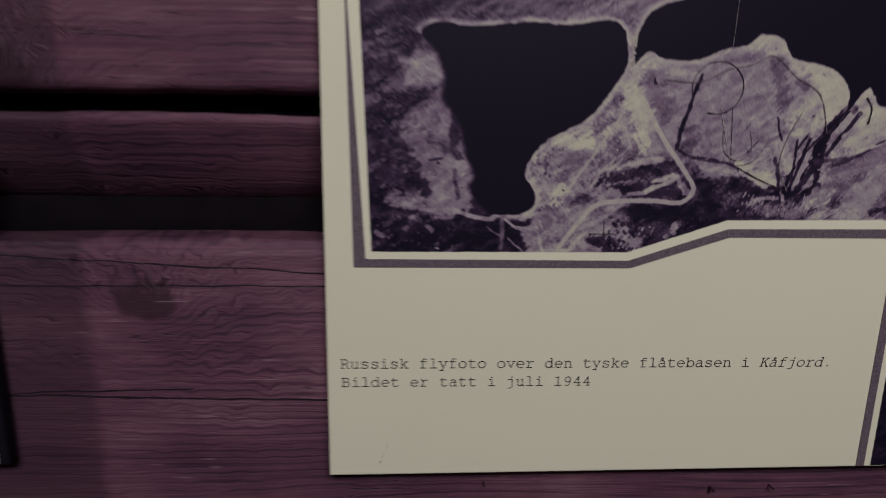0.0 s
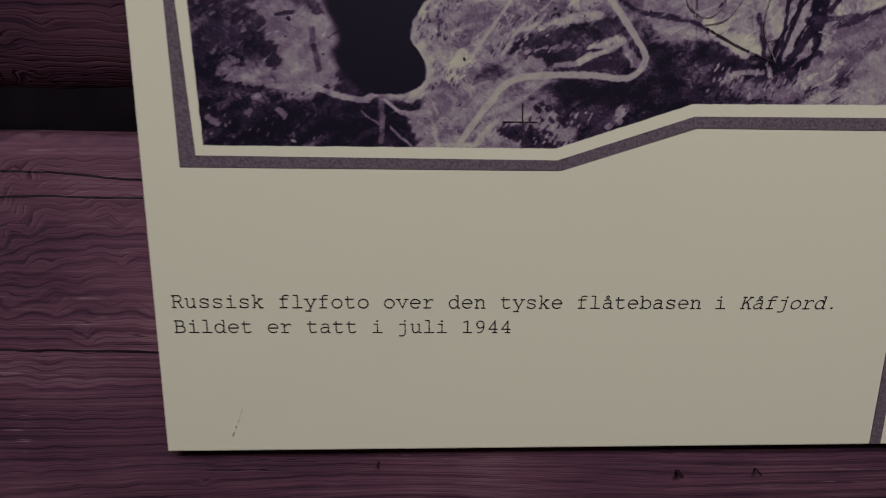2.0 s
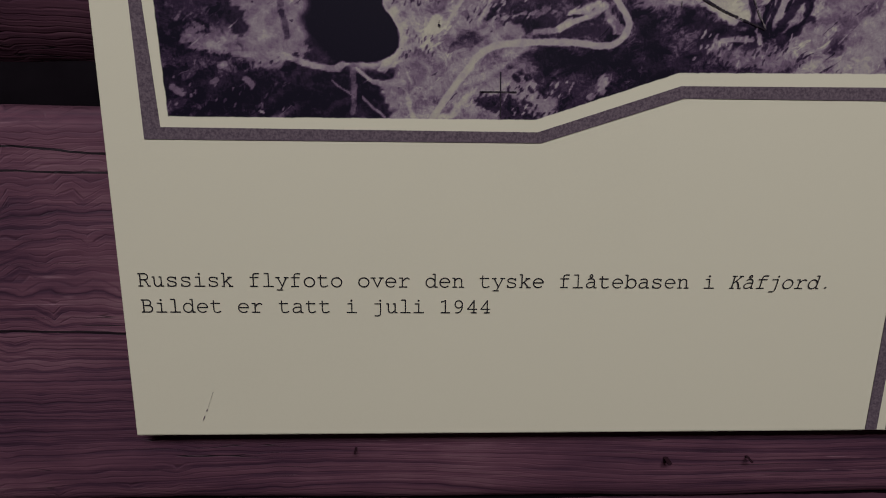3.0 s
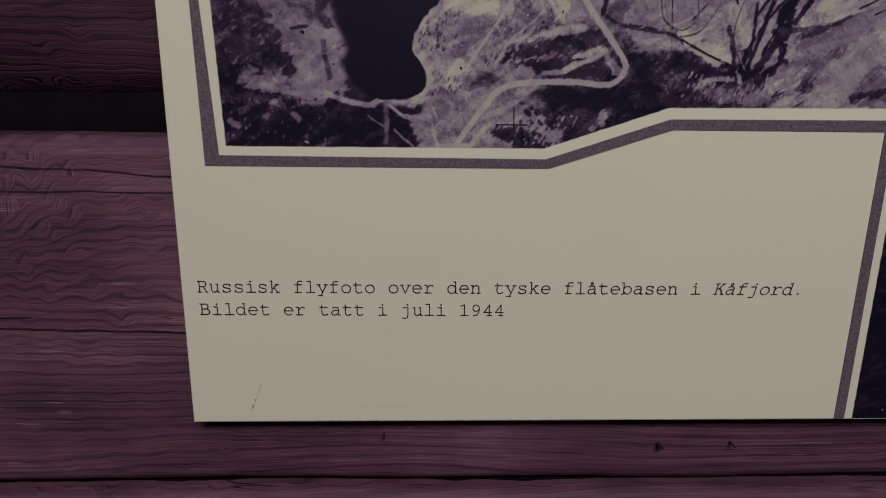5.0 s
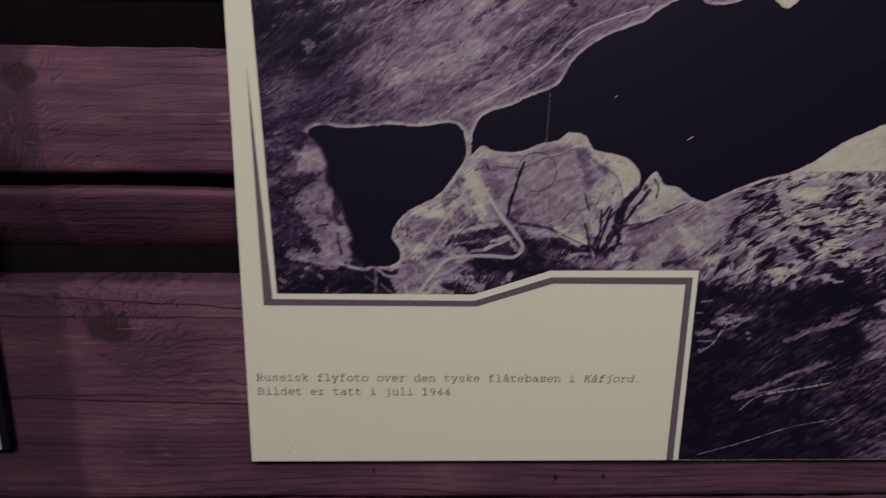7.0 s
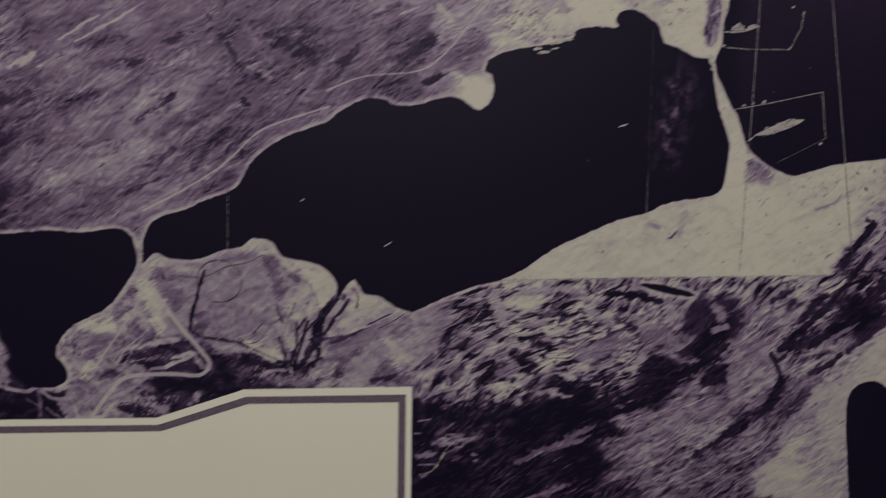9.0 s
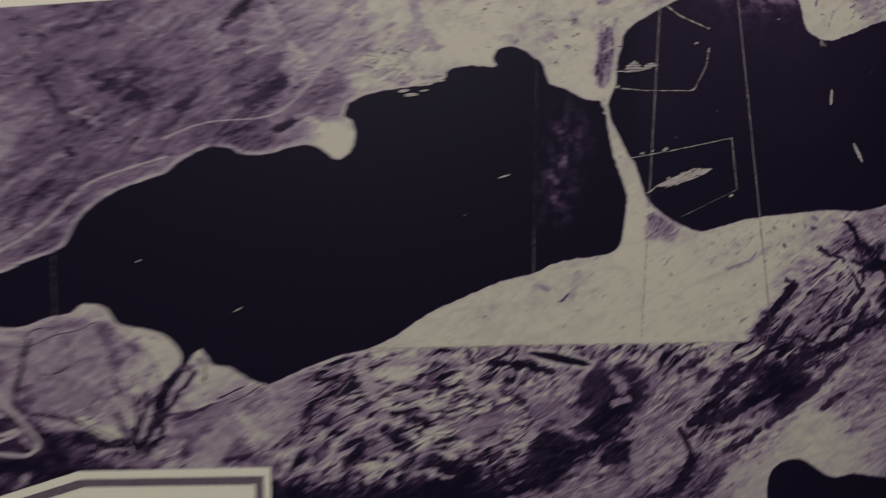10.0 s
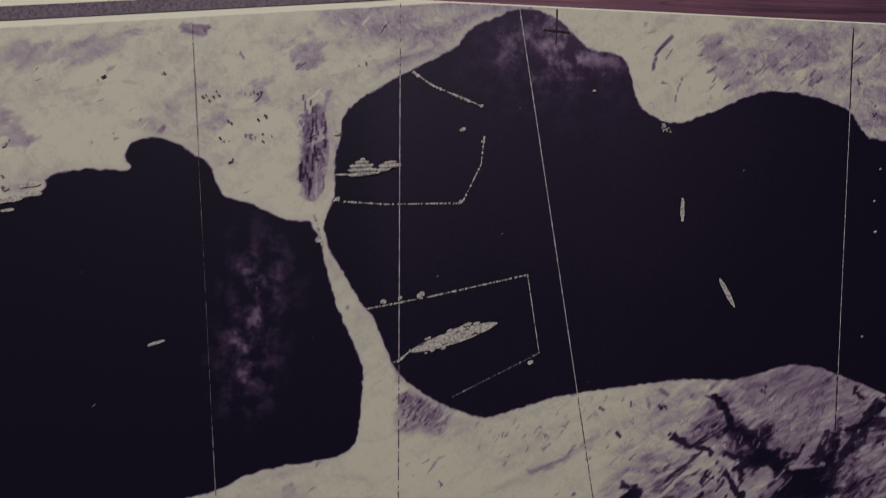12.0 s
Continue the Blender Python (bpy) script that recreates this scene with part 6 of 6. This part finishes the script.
# thin monoline strokes with slab serifs, 600 units to a letter
LETTERS = {
    "R": bars([(130, 0), (130, 560)], [(60, 560), (325, 560)], [(330, 285), (130, 285)], [(60, 0), (230, 0)], [(455, 0), (545, 0)]) + [oval(325, 422, 140, 138, 90, -90), bent((290, 285), (370, 220), (430, 100), (475, 0))],
    "B": bars([(125, 0), (125, 560)], [(50, 560), (315, 560)], [(125, 300), (335, 300)], [(50, 0), (340, 0)]) + [oval(315, 430, 130, 130, 90, -90), oval(340, 150, 165, 150, 90, -90)],
    "K": bars([(65, 560), (225, 560)], [(145, 560), (145, 0)], [(65, 0), (225, 0)], [(150, 220), (465, 560)], [(385, 560), (525, 560)], [(425, 0), (550, 0)]) + [bent((250, 325), (350, 270), (420, 130), (465, 0))],
    "u": bars([(65, 410), (140, 410)], [(440, 410), (440, 0), (525, 0)], [(365, 410), (440, 410)]) + [bent((140, 410), (140, 250), (145, 90), (220, 0), (330, 5), (440, 100))],
    "s": bars([(465, 400), (465, 315)], [(118, 95), (118, 5)]) + [bent((465, 330), (420, 385), (300, 413), (170, 390), (125, 310), (190, 240), (300, 213), (420, 183), (475, 110), (430, 25), (300, -8), (170, 15), (118, 85))],
    "i": bars([(135, 410), (300, 410), (300, 0)], [(90, 0), (510, 0)]) + [oval(290, 560, 24, 24, 0, 360, 8)],
    "j": bars([(140, 410), (385, 410)]) + [bent((385, 410), (385, 100), (380, -60), (340, -140), (250, -162), (110, -160)), oval(375, 560, 24, 24, 0, 360, 8)],
    "k": bars([(75, 590), (160, 590), (160, 0)], [(75, 0), (160, 0)], [(160, 165), (430, 410)], [(345, 410), (500, 410)], [(255, 250), (450, 0)], [(385, 0), (535, 0)]),
    "f": bars([(110, 410), (455, 410)], [(110, 0), (420, 0)]) + [bent((505, 578), (400, 592), (290, 575), (240, 500), (240, 300), (240, 0))],
    "l": bars([(130, 590), (300, 590), (300, 0)], [(90, 0), (510, 0)]),
    "y": bars([(25, 410), (190, 410)], [(400, 410), (570, 410)], [(110, 410), (310, 0)], [(490, 410), (225, -160)], [(75, -160), (300, -160)]),
    "o": [oval(300, 203, 222, 212)],
    "v": bars([(25, 410), (205, 410)], [(395, 410), (575, 410)], [(110, 410), (300, 0), (490, 410)]),
    "e": bars([(80, 215), (520, 215)]) + [oval(300, 203, 220, 212, 3, 318)],
    "r": bars([(85, 410), (210, 410), (210, 0)], [(85, 0), (405, 0)]) + [bent((210, 240), (290, 350), (390, 408), (470, 402), (525, 350))],
    "d": bars([(375, 590), (465, 590), (465, 0), (555, 0)]) + [oval(265, 203, 200, 212)],
    "b": bars([(50, 590), (140, 590), (140, 0), (55, 0)]) + [oval(335, 203, 200, 212)],
    "n": bars([(55, 410), (145, 410), (145, 0)], [(65, 0), (230, 0)], [(365, 0), (535, 0)]) + [bent((145, 285), (220, 375), (320, 413), (420, 375), (452, 270), (452, 0))],
    "t": bars([(80, 410), (455, 410)]) + [bent((190, 550), (190, 300), (195, 90), (250, 0), (380, -5), (505, 50))],
    "a": BOWL_A + FOOT_A_STEM,
    "å": BOWL_A + FOOT_A_STEM + [oval(285, 545, 62, 62, 0, 360, 12)],
    "1": bars([(115, 500), (300, 565), (300, 0)], [(110, 0), (490, 0)]),
    "9": [oval(300, 395, 165, 172), bent((465, 395), (455, 230), (390, 70), (270, -5), (150, 0))],
    "4": bars([(390, 570), (110, 165), (505, 165)], [(390, 570), (390, 0)], [(270, 0), (495, 0)]),
    ".": [oval(300, 35, 28, 28, 0, 360, 8)],
}


def caption(text, x0, baseline, slant_from=99):
    """One typed line: every stroke a ribbon of ink, uneven in weight as it was typed."""
    bm = bmesh.new()
    for i, ch in enumerate(text):
        rnd = random.Random(40 + i)
        left, lean = x0 + i * PITCH, 0.20 if i >= slant_from else 0.0
        rise = 0.0006 - 0.0028 * (left - x0)
        half = rnd.uniform(27, 31)
        for k, run in enumerate(LETTERS.get(ch, ())):
            y = -0.00068 - 0.000012 * k
            ends = len(run) == 2
            pairs = []
            for j, (a, b) in enumerate(run):
                (pa, pb), (qa, qb) = run[max(0, j - 1)], run[min(len(run) - 1, j + 1)]
                if run[0] == run[-1] or math.dist(run[0], run[-1]) < 1:
                    (pa, pb), (qa, qb) = run[(j - 1) % (len(run) - 1)], run[(j + 1) % (len(run) - 1)]
                length = math.hypot(qa - pa, qb - pb)
                da, db = (qa - pa) / length, (qb - pb) / length
                push = half * 0.8 * (-1 if j == 0 else 1) if ends else 0.0
                a, b = a + da * push, b + db * push
                spot = [(a - db * half, b + da * half), (a + db * half, b - da * half)]
                pairs.append([bm.verts.new((left + (u + lean * v) * UNIT, y, baseline + rise + v * UNIT)) for u, v in spot])
            for p, q in zip(pairs, pairs[1:]):
                bm.faces.new((p[0], p[1], q[1], q[0]))
            if run[0] != run[-1] and not ends:
                continue
            if len(run) == 9:
                bm.faces.new([p[0] for p in pairs[:-1]])
    for f in bm.faces:
        f.normal_update()
        if f.normal.y > 0:
            f.normal_flip()
    part("caption_line", bm, TYPE_INK, poster, "black typewriter caption")


caption("Russisk flyfoto over den tyske flåtebasen i Kåfjord.", 0.0078, 0.0722, 44)
caption("Bildet er tatt i juli 1944", 0.0082, 0.0602)


# ---- printed marks on the photograph: seams, net booms, ships, crosses ----
def mark(name, material, points, width, breaks=0.0, wobble=0.0, seed=0, y=-0.0009, step=0.0012):
    part(name, ribbon(bmesh.new(), points, width, y, breaks, wobble, seed, step), material, poster)


def at(line, z):
    """The point of a straight line of two points at height z."""
    (xa, za), (xb, zb) = line
    return (xa + (xb - xa) * (z - za) / (zb - za), z)


mark("seam_line", SEAM_INK, [at(SEAM1, 0.4715), at(SEAM1, 0.431)], 0.00032, 0.05, 0.5, 1)
mark("seam_line", DIM_INK, [at(SEAM1, 0.431), at(SEAM1, 0.3195)], 0.00012, 0.1, 0.6, 2)
mark("seam_line", DIM_INK, [at(SEAM1, 0.3195), at(SEAM1, 0.291)], 0.0004, 0.05, 0.4, 3)
mark("seam_line", DIM_INK, [at(SEAM2, 0.4825), at(SEAM2, 0.459)], 0.0004, 0.55, 0.4, 4)
mark("seam_line", SEAM_INK, [at(SEAM2, 0.458), at(SEAM2, 0.345)], 0.00045, 0.0, 0.2, 5, step=0.0006)
mark("seam_line", GREY_INK, [at(SEAM2, 0.345), at(SEAM2, 0.252)], 0.0004, 0.25, 0.5, 6)
mark("seam_line", SEAM_INK, [at(SEAM3, 0.4825), at(SEAM3, 0.3305)], 0.00045, 0.0, 0.4, 7, step=0.0006)
mark("seam_line", GREY_INK, [at(SEAM3, 0.3305), at(SEAM3, 0.262)], 0.0004, 0.1, 0.4, 8)
mark("seam_line", DARK_INK, [at(SEAM4, 0.4805), at(SEAM4, 0.449)], 0.0004, 0.0, 0.5, 9)
mark("seam_line", SEAM_INK, [at(SEAM4, 0.448), at(SEAM4, 0.338)], 0.0004, 0.0, 0.4, 10, step=0.0006)
mark("seam_line", DARK_INK, [at(SEAM4, 0.337), at(SEAM4, 0.265)], 0.0004, 0.2, 0.5, 11)
mark("seam_line", DIM_INK, SPUR, 0.0004, 0.1, 0.5, 12)
mark("seam_line", PALE_INK, [SEAMD[0], SEAMD[1]], 0.0004, 0.3, 0.7, 13)
mark("seam_line", DARK_INK, SEAMH, 0.0003, 0.35, 0.8, 14)
mark("fence_line", PALE_INK, FENCES[:2], 0.0003, 0.05, 0.5, 15)
mark("fence_line", DARK_INK, FENCES[2:], 0.0003, 0.2, 0.5, 16)
for line, ink, width, gaps in ((FIELD_RIM, GREY_INK, 0.0005, 0.05), (FIELD_SOUTH, DARK_INK, 0.0006, 0.02),
                               (FIELD_EAST, DIM_INK, 0.0005, 0.04), (FIELD_BOW, GREY_INK, 0.0005, 0.02), (FIELD_BAY, GREY_INK, 0.0004, 0.03),
                               (BAR, DARK_INK, 0.0009, 0.0), (BAR_EAST, DARK_INK, 0.0005, 0.1), (SNOW_A, PALE_INK, 0.0008, 0.45),
                               (SNOW_B, PALE_INK, 0.0016, 0.4), (SNOW_C, PALE_INK, 0.0014, 0.45)):
    curve = [tuple(q) for q in smooth(line, False, 5)]
    mark("land_line", ink, curve, width, gaps, 0.7, len(curve) + int(width * 1e5), step=0.0007)
mark("ring_mark", DARK_INK, [tuple(q) for q in ring], 0.0005, 0.0, 0.4, 17)
mark("net_boom", PALE_INK, BOOM1, 0.0007, 0.06, 0.8, 20, step=0.0005)
mark("net_boom", PALE_INK, BOOM2, 0.0005, 0.30, 0.8, 21, step=0.0005)
mark("net_boom", PALE_INK, BOOM3[:3], 0.0005, 0.16, 0.8, 22, step=0.0005)
mark("net_boom", PALE_INK, BOOM3[2:4], 0.0004, 0.10, 0.7, 23, step=0.0005)
mark("net_boom", DIM_INK, BOOM3[3:], 0.0005, 0.30, 0.8, 24, step=0.0005)
mark("bridge", PALE_INK, [(0.1745, 0.2705), (0.1735, 0.252)], 0.0016, 0.12, 0.25, 25)
mark("bridge", PALE_INK, [(0.5575, 0.4025), (0.5605, 0.3905)], 0.0010, 0.0, 0.3, 26)
mark("register_cross", DARK_INK, [(0.164, 0.165), (0.1645, 0.1462)], 0.0005, 0.0, 0.2, 27)
mark("register_cross", DARK_INK, [(0.1555, 0.157), (0.171, 0.157)], 0.0004, 0.0, 0.2, 28, -0.00092)
mark("register_cross", DARK_INK, [(0.6485, 0.4822), (0.6487, 0.4695)], 0.0006, 0.0, 0.2, 29)
mark("register_cross", DARK_INK, [(0.6435, 0.4745), (0.6538, 0.4740)], 0.0005, 0.0, 0.2, 30, -0.00092)
mark("scratch", GREY_INK, [(0.0372, 0.0235), (0.0345, 0.0160), (0.0312, 0.0080)], 0.0003, 0.3, 0.9, 31)


def blot(name, material, x0, z0, x1, z1, width, ragged=0.25, seed=0, blunt=0.5, y=-0.0010):
    """A ship or raft from above: a long pointed patch with a broken outline."""
    rnd = random.Random(seed)
    length = math.hypot(x1 - x0, z1 - z0)
    ux, uz = (x1 - x0) / length, (z1 - z0) / length
    n = max(6, int(length / 0.0007))
    sides = []
    for side in (1, -1):
        row, jag = [], 0.0
        for i in range(1, n):
            s, jag = i / n, 0.6 * jag + 0.6 * rnd.uniform(-1, 1)
            w = width * 0.5 * (1 - abs(2 * s - 1) ** 2.2) ** blunt * (1 + ragged * jag)
            row.append((x0 + ux * length * s - uz * w * side, z0 + uz * length * s + ux * w * side))
        sides.append(row)
    corners = [(x0, z0)] + sides[0] + [(x1, z1)] + sides[1][::-1]
    bm = bmesh.new()
    verts = [bm.verts.new((x, y, z)) for x, z in corners]
    bm.faces.new(verts)
    bmesh.ops.triangulate(bm, faces=bm.faces[:])
    for f in bm.faces:
        f.normal_update()
        if f.normal.y > 0:
            f.normal_flip()
    part(name, bm, material, poster)


# a battleship from above: a tapered hull with boats, turrets and rafts against it
blot("ship_print", PALE_INK, 0.5945, 0.3488, 0.6296, 0.3606, 0.0052, 0.10, 1, 0.75)
for i in range(26):
    rnd = random.Random(640 + i)
    s_at, side = rnd.uniform(0.12, 0.86), rnd.choice((-1, 1)) * rnd.uniform(0.2, 1.0)
    x, z = 0.5950 + 0.0340 * s_at - 0.0011 * side, 0.3490 + 0.0116 * s_at + 0.0031 * side
    r = rnd.uniform(0.0006, 0.0017)
    ink = PALE_INK if abs(side) > 0.62 else (DARK_INK, DIM_INK, GREY_INK)[i % 3]
    blot("deck_print", ink, x - r * 0.94, z - r * 0.33, x + r * 0.94, z + r * 0.33, r * (0.8 if ink is PALE_INK else 0.45), 0.5, 660 + i, 0.4, -0.00105 - 0.00001 * i)
mark("mooring", PALE_INK, [(0.5880, 0.3446), (0.5905, 0.3452), (0.5950, 0.3494)], 0.0007, 0.05, 0.7, 40, step=0.0005)
# a raft of small craft moored side by side
for i, (x0, z0, x1, z1, w) in enumerate(((0.5700, 0.4177, 0.5790, 0.4188, 0.0013), (0.5698, 0.4196, 0.5812, 0.4203, 0.0015), (0.5704, 0.4212, 0.5800, 0.4218, 0.0014),
                                         (0.5724, 0.4226, 0.5782, 0.4231, 0.0012), (0.5745, 0.4237, 0.5766, 0.4241, 0.0009), (0.5808, 0.4198, 0.5862, 0.4206, 0.0014),
                                         (0.5815, 0.4214, 0.5905, 0.4223, 0.0017), (0.5835, 0.4229, 0.5885, 0.4233, 0.0009), (0.5776, 0.4187, 0.5822, 0.4190, 0.0008))):
    blot("ship_print", PALE_INK, x0, z0, x1, z1, w, 0.35, 680 + i, 0.35, -0.0010 - 0.00002 * i)
    blot("deck_print", DIM_INK, x0 + 0.001, z0 - w * 0.4, x1 - 0.0008, z1 - w * 0.45, 0.0005, 0.5, 690 + i, 0.4, -0.00125)
# a landing stage of small pontoons
for i in range(12):
    rnd = random.Random(710 + i)
    x, z, a = 0.6946 + rnd.uniform(-0.0026, 0.0030), 0.4394 + rnd.uniform(-0.0022, 0.0026), rnd.choice((0.1, 0.2, 1.6))
    r = rnd.uniform(0.0004, 0.0011)
    blot("float_print", PALE_INK, x - r * math.cos(a), z - r * math.sin(a), x + r * math.cos(a), z + r * math.sin(a), r * 0.7, 0.4, 720 + i, 0.3, -0.00105 - 0.00001 * i)
mark("mooring", PALE_INK, [(0.5640, 0.4178), (0.5755, 0.4183)], 0.0006, 0.0, 0.5, 41)
blot("ship_print", PALE_INK, 0.7212, 0.3792, 0.7290, 0.3668, 0.0020, 0.15, 5, 0.6)
blot("ship_print", PALE_INK, 0.7032, 0.4118, 0.7038, 0.4020, 0.0017, 0.3, 6, 0.4)
blot("ship_print", PALE_INK, 0.4948, 0.3518, 0.5016, 0.3540, 0.0013, 0.3, 7, 0.4)
blot("ship_print", PALE_INK, 0.3348, 0.2668, 0.3400, 0.2702, 0.0008, 0.3, 8)
blot("ship_print", PALE_INK, 0.2783, 0.2968, 0.2808, 0.2984, 0.0010, 0.3, 9)
blot("ship_print", DIM_INK, 0.4738, 0.3278, 0.4755, 0.3292, 0.0005, 0.3, 10)
for i in range(26):
    rnd = random.Random(1200 + i)
    x, z = (0.1385, 0.1828) if i < 2 else (rnd.uniform(0.168, 0.194), rnd.uniform(0.196, 0.212))
    r, a = rnd.uniform(0.0003, 0.0008), rnd.choice((0.6, 1.0, 2.4))
    blot("house_print", (DARK_INK, PALE_INK, DARK_INK, PALE_INK, GREY_INK)[i % 5], x - r * math.cos(a), z - r * math.sin(a) + 0.0016 * (i == 1), x + r * math.cos(a), z + r * math.sin(a) + 0.0016 * (i == 1), r, 0.3, 1300 + i, 0.3)
for i, (x, z) in enumerate(HOUSES):
    rnd = random.Random(400 + i)
    for k in range(3):
        x0, z0, a = x + rnd.uniform(-0.002, 0.002), z + rnd.uniform(-0.0015, 0.0015), rnd.uniform(0, 3.1)
        r = rnd.uniform(0.0003, 0.0007)
        blot("house_print", DARK_INK if k == 0 else GREY_INK, x0 - r * math.cos(a), z0 - r * math.sin(a), x0 + r * math.cos(a), z0 + r * math.sin(a), r * 1.1, 0.3, 500 + i * 3 + k, 0.3)
for i, (x0, z0, x1, z1, w) in enumerate(((0.4513, 0.4112, 0.4596, 0.4123, 0.0019), (0.4536, 0.4083, 0.4602, 0.4089, 0.0015), (0.4443, 0.4053, 0.4536, 0.4074, 0.0019), (0.4364, 0.3993, 0.4446, 0.4003, 0.0019), (0.4329, 0.4014, 0.439, 0.4024, 0.0019), (0.4451, 0.4021, 0.4503, 0.4028, 0.0011))):
    blot("jetty_print", PALE_INK, x0, z0, x1, z1, w, 0.35, 960 + i, 0.3, -0.00095)
for i in range(40):
    rnd = random.Random(800 + i)
    x0, z0, a = rnd.uniform(TOWN[0][0] - 0.006, TOWN[1][0] + 0.004), rnd.uniform(TOWN[1][1] + 0.002, TOWN[0][1] + 0.008), rnd.choice((0.35, 0.5, 1.9))
    r = rnd.uniform(0.0005, 0.0013)
    blot("building_print", (PALE_INK, GREY_INK, PALE_INK, DIM_INK)[i % 4], x0 - r * math.cos(a), z0 - r * math.sin(a), x0 + r * math.cos(a), z0 + r * math.sin(a),
         r * 0.9, 0.2, 900 + i, 0.2)
for i, (x, z, r) in enumerate(((0.6135, 0.4362, 2.6), (0.6645, 0.4525, 1.5), (0.6435, 0.3442, 2.6), (0.7282, 0.4232, 1.0),
                               (0.7875, 0.4252, 1.2), (0.7862, 0.4120, 1.2), (0.7880, 0.3992, 1.5), (0.7870, 0.3545, 1.3), (0.5592, 0.3932, 3.4),
                               (0.5660, 0.4335, 3.0), (0.6302, 0.3962, 0.9), (0.6050, 0.3792, 0.8), (0.5840, 0.3690, 2.6), (0.5905, 0.3705, 2.2),
                               (0.5985, 0.3718, 3.6), (0.5660, 0.4088, 2.4), (0.6205, 0.4452, 1.6), (0.6215, 0.4318, 1.8), (0.6135, 0.4086, 2.0))):
    rnd = random.Random(90 + i)
    a, half = rnd.uniform(0.1, 0.7), r * 0.0005
    blot("float_print", PALE_INK if r > 1.1 else DIM_INK, x - half * math.cos(a), z - half * math.sin(a), x + half * math.cos(a), z + half * math.sin(a),
         r * 0.0006, 0.4, 200 + i, 0.3, -0.0011)

# ---- the neighbouring poster, of which the edge shows ----
other = tagged(new("poster"), "grey-white poster with a black-edged photograph, beside the cream one", "poster")
OTHER_PAPER = plain_material("grey_white_paper", (0.50, 0.49, 0.47), (0.58, 0.57, 0.54), 8, 0.5)
bm = bmesh.new()
box(bm, -1.05, -0.1945, 0.001, 0.009, 0.0105, 0.50, 0.0006, 2)
part("board", bm, plain_material("black_board", (0.005, 0.004, 0.007), (0.013, 0.010, 0.015), 90, 0.7), other, "black-edged board")
bm = bmesh.new()
plate(bm, [(-1.049, 0.0112), (-0.2005, 0.0112), (-0.2005, 0.2345), (-1.049, 0.2345)], 0.0002, 0.0007)
part("caption_panel", bm, OTHER_PAPER, other, "blank grey-white panel")
bm = bmesh.new()
plate(bm, [(-1.04, 0.2350), (-0.1999, 0.2350), (-0.1999, 0.4990), (-1.04, 0.4990)], 0.0002, 0.0007)
part("photograph", bm, ink_material("dim_photograph", (0.02, 0.016, 0.024), (0.11, 0.085, 0.10), 160), other)
for i in range(6):
    rnd = random.Random(i + 5)
    z = 0.052 + i * 0.0042
    bm = bmesh.new()
    plate(bm, [(-0.1985, z), (-0.1966, z + 0.0005), (-0.1968, z + 0.0024), (-0.1986, z + 0.0020)], 0.0004, 0.0003)
    part("edge_mark", bm, DIM_INK, other)
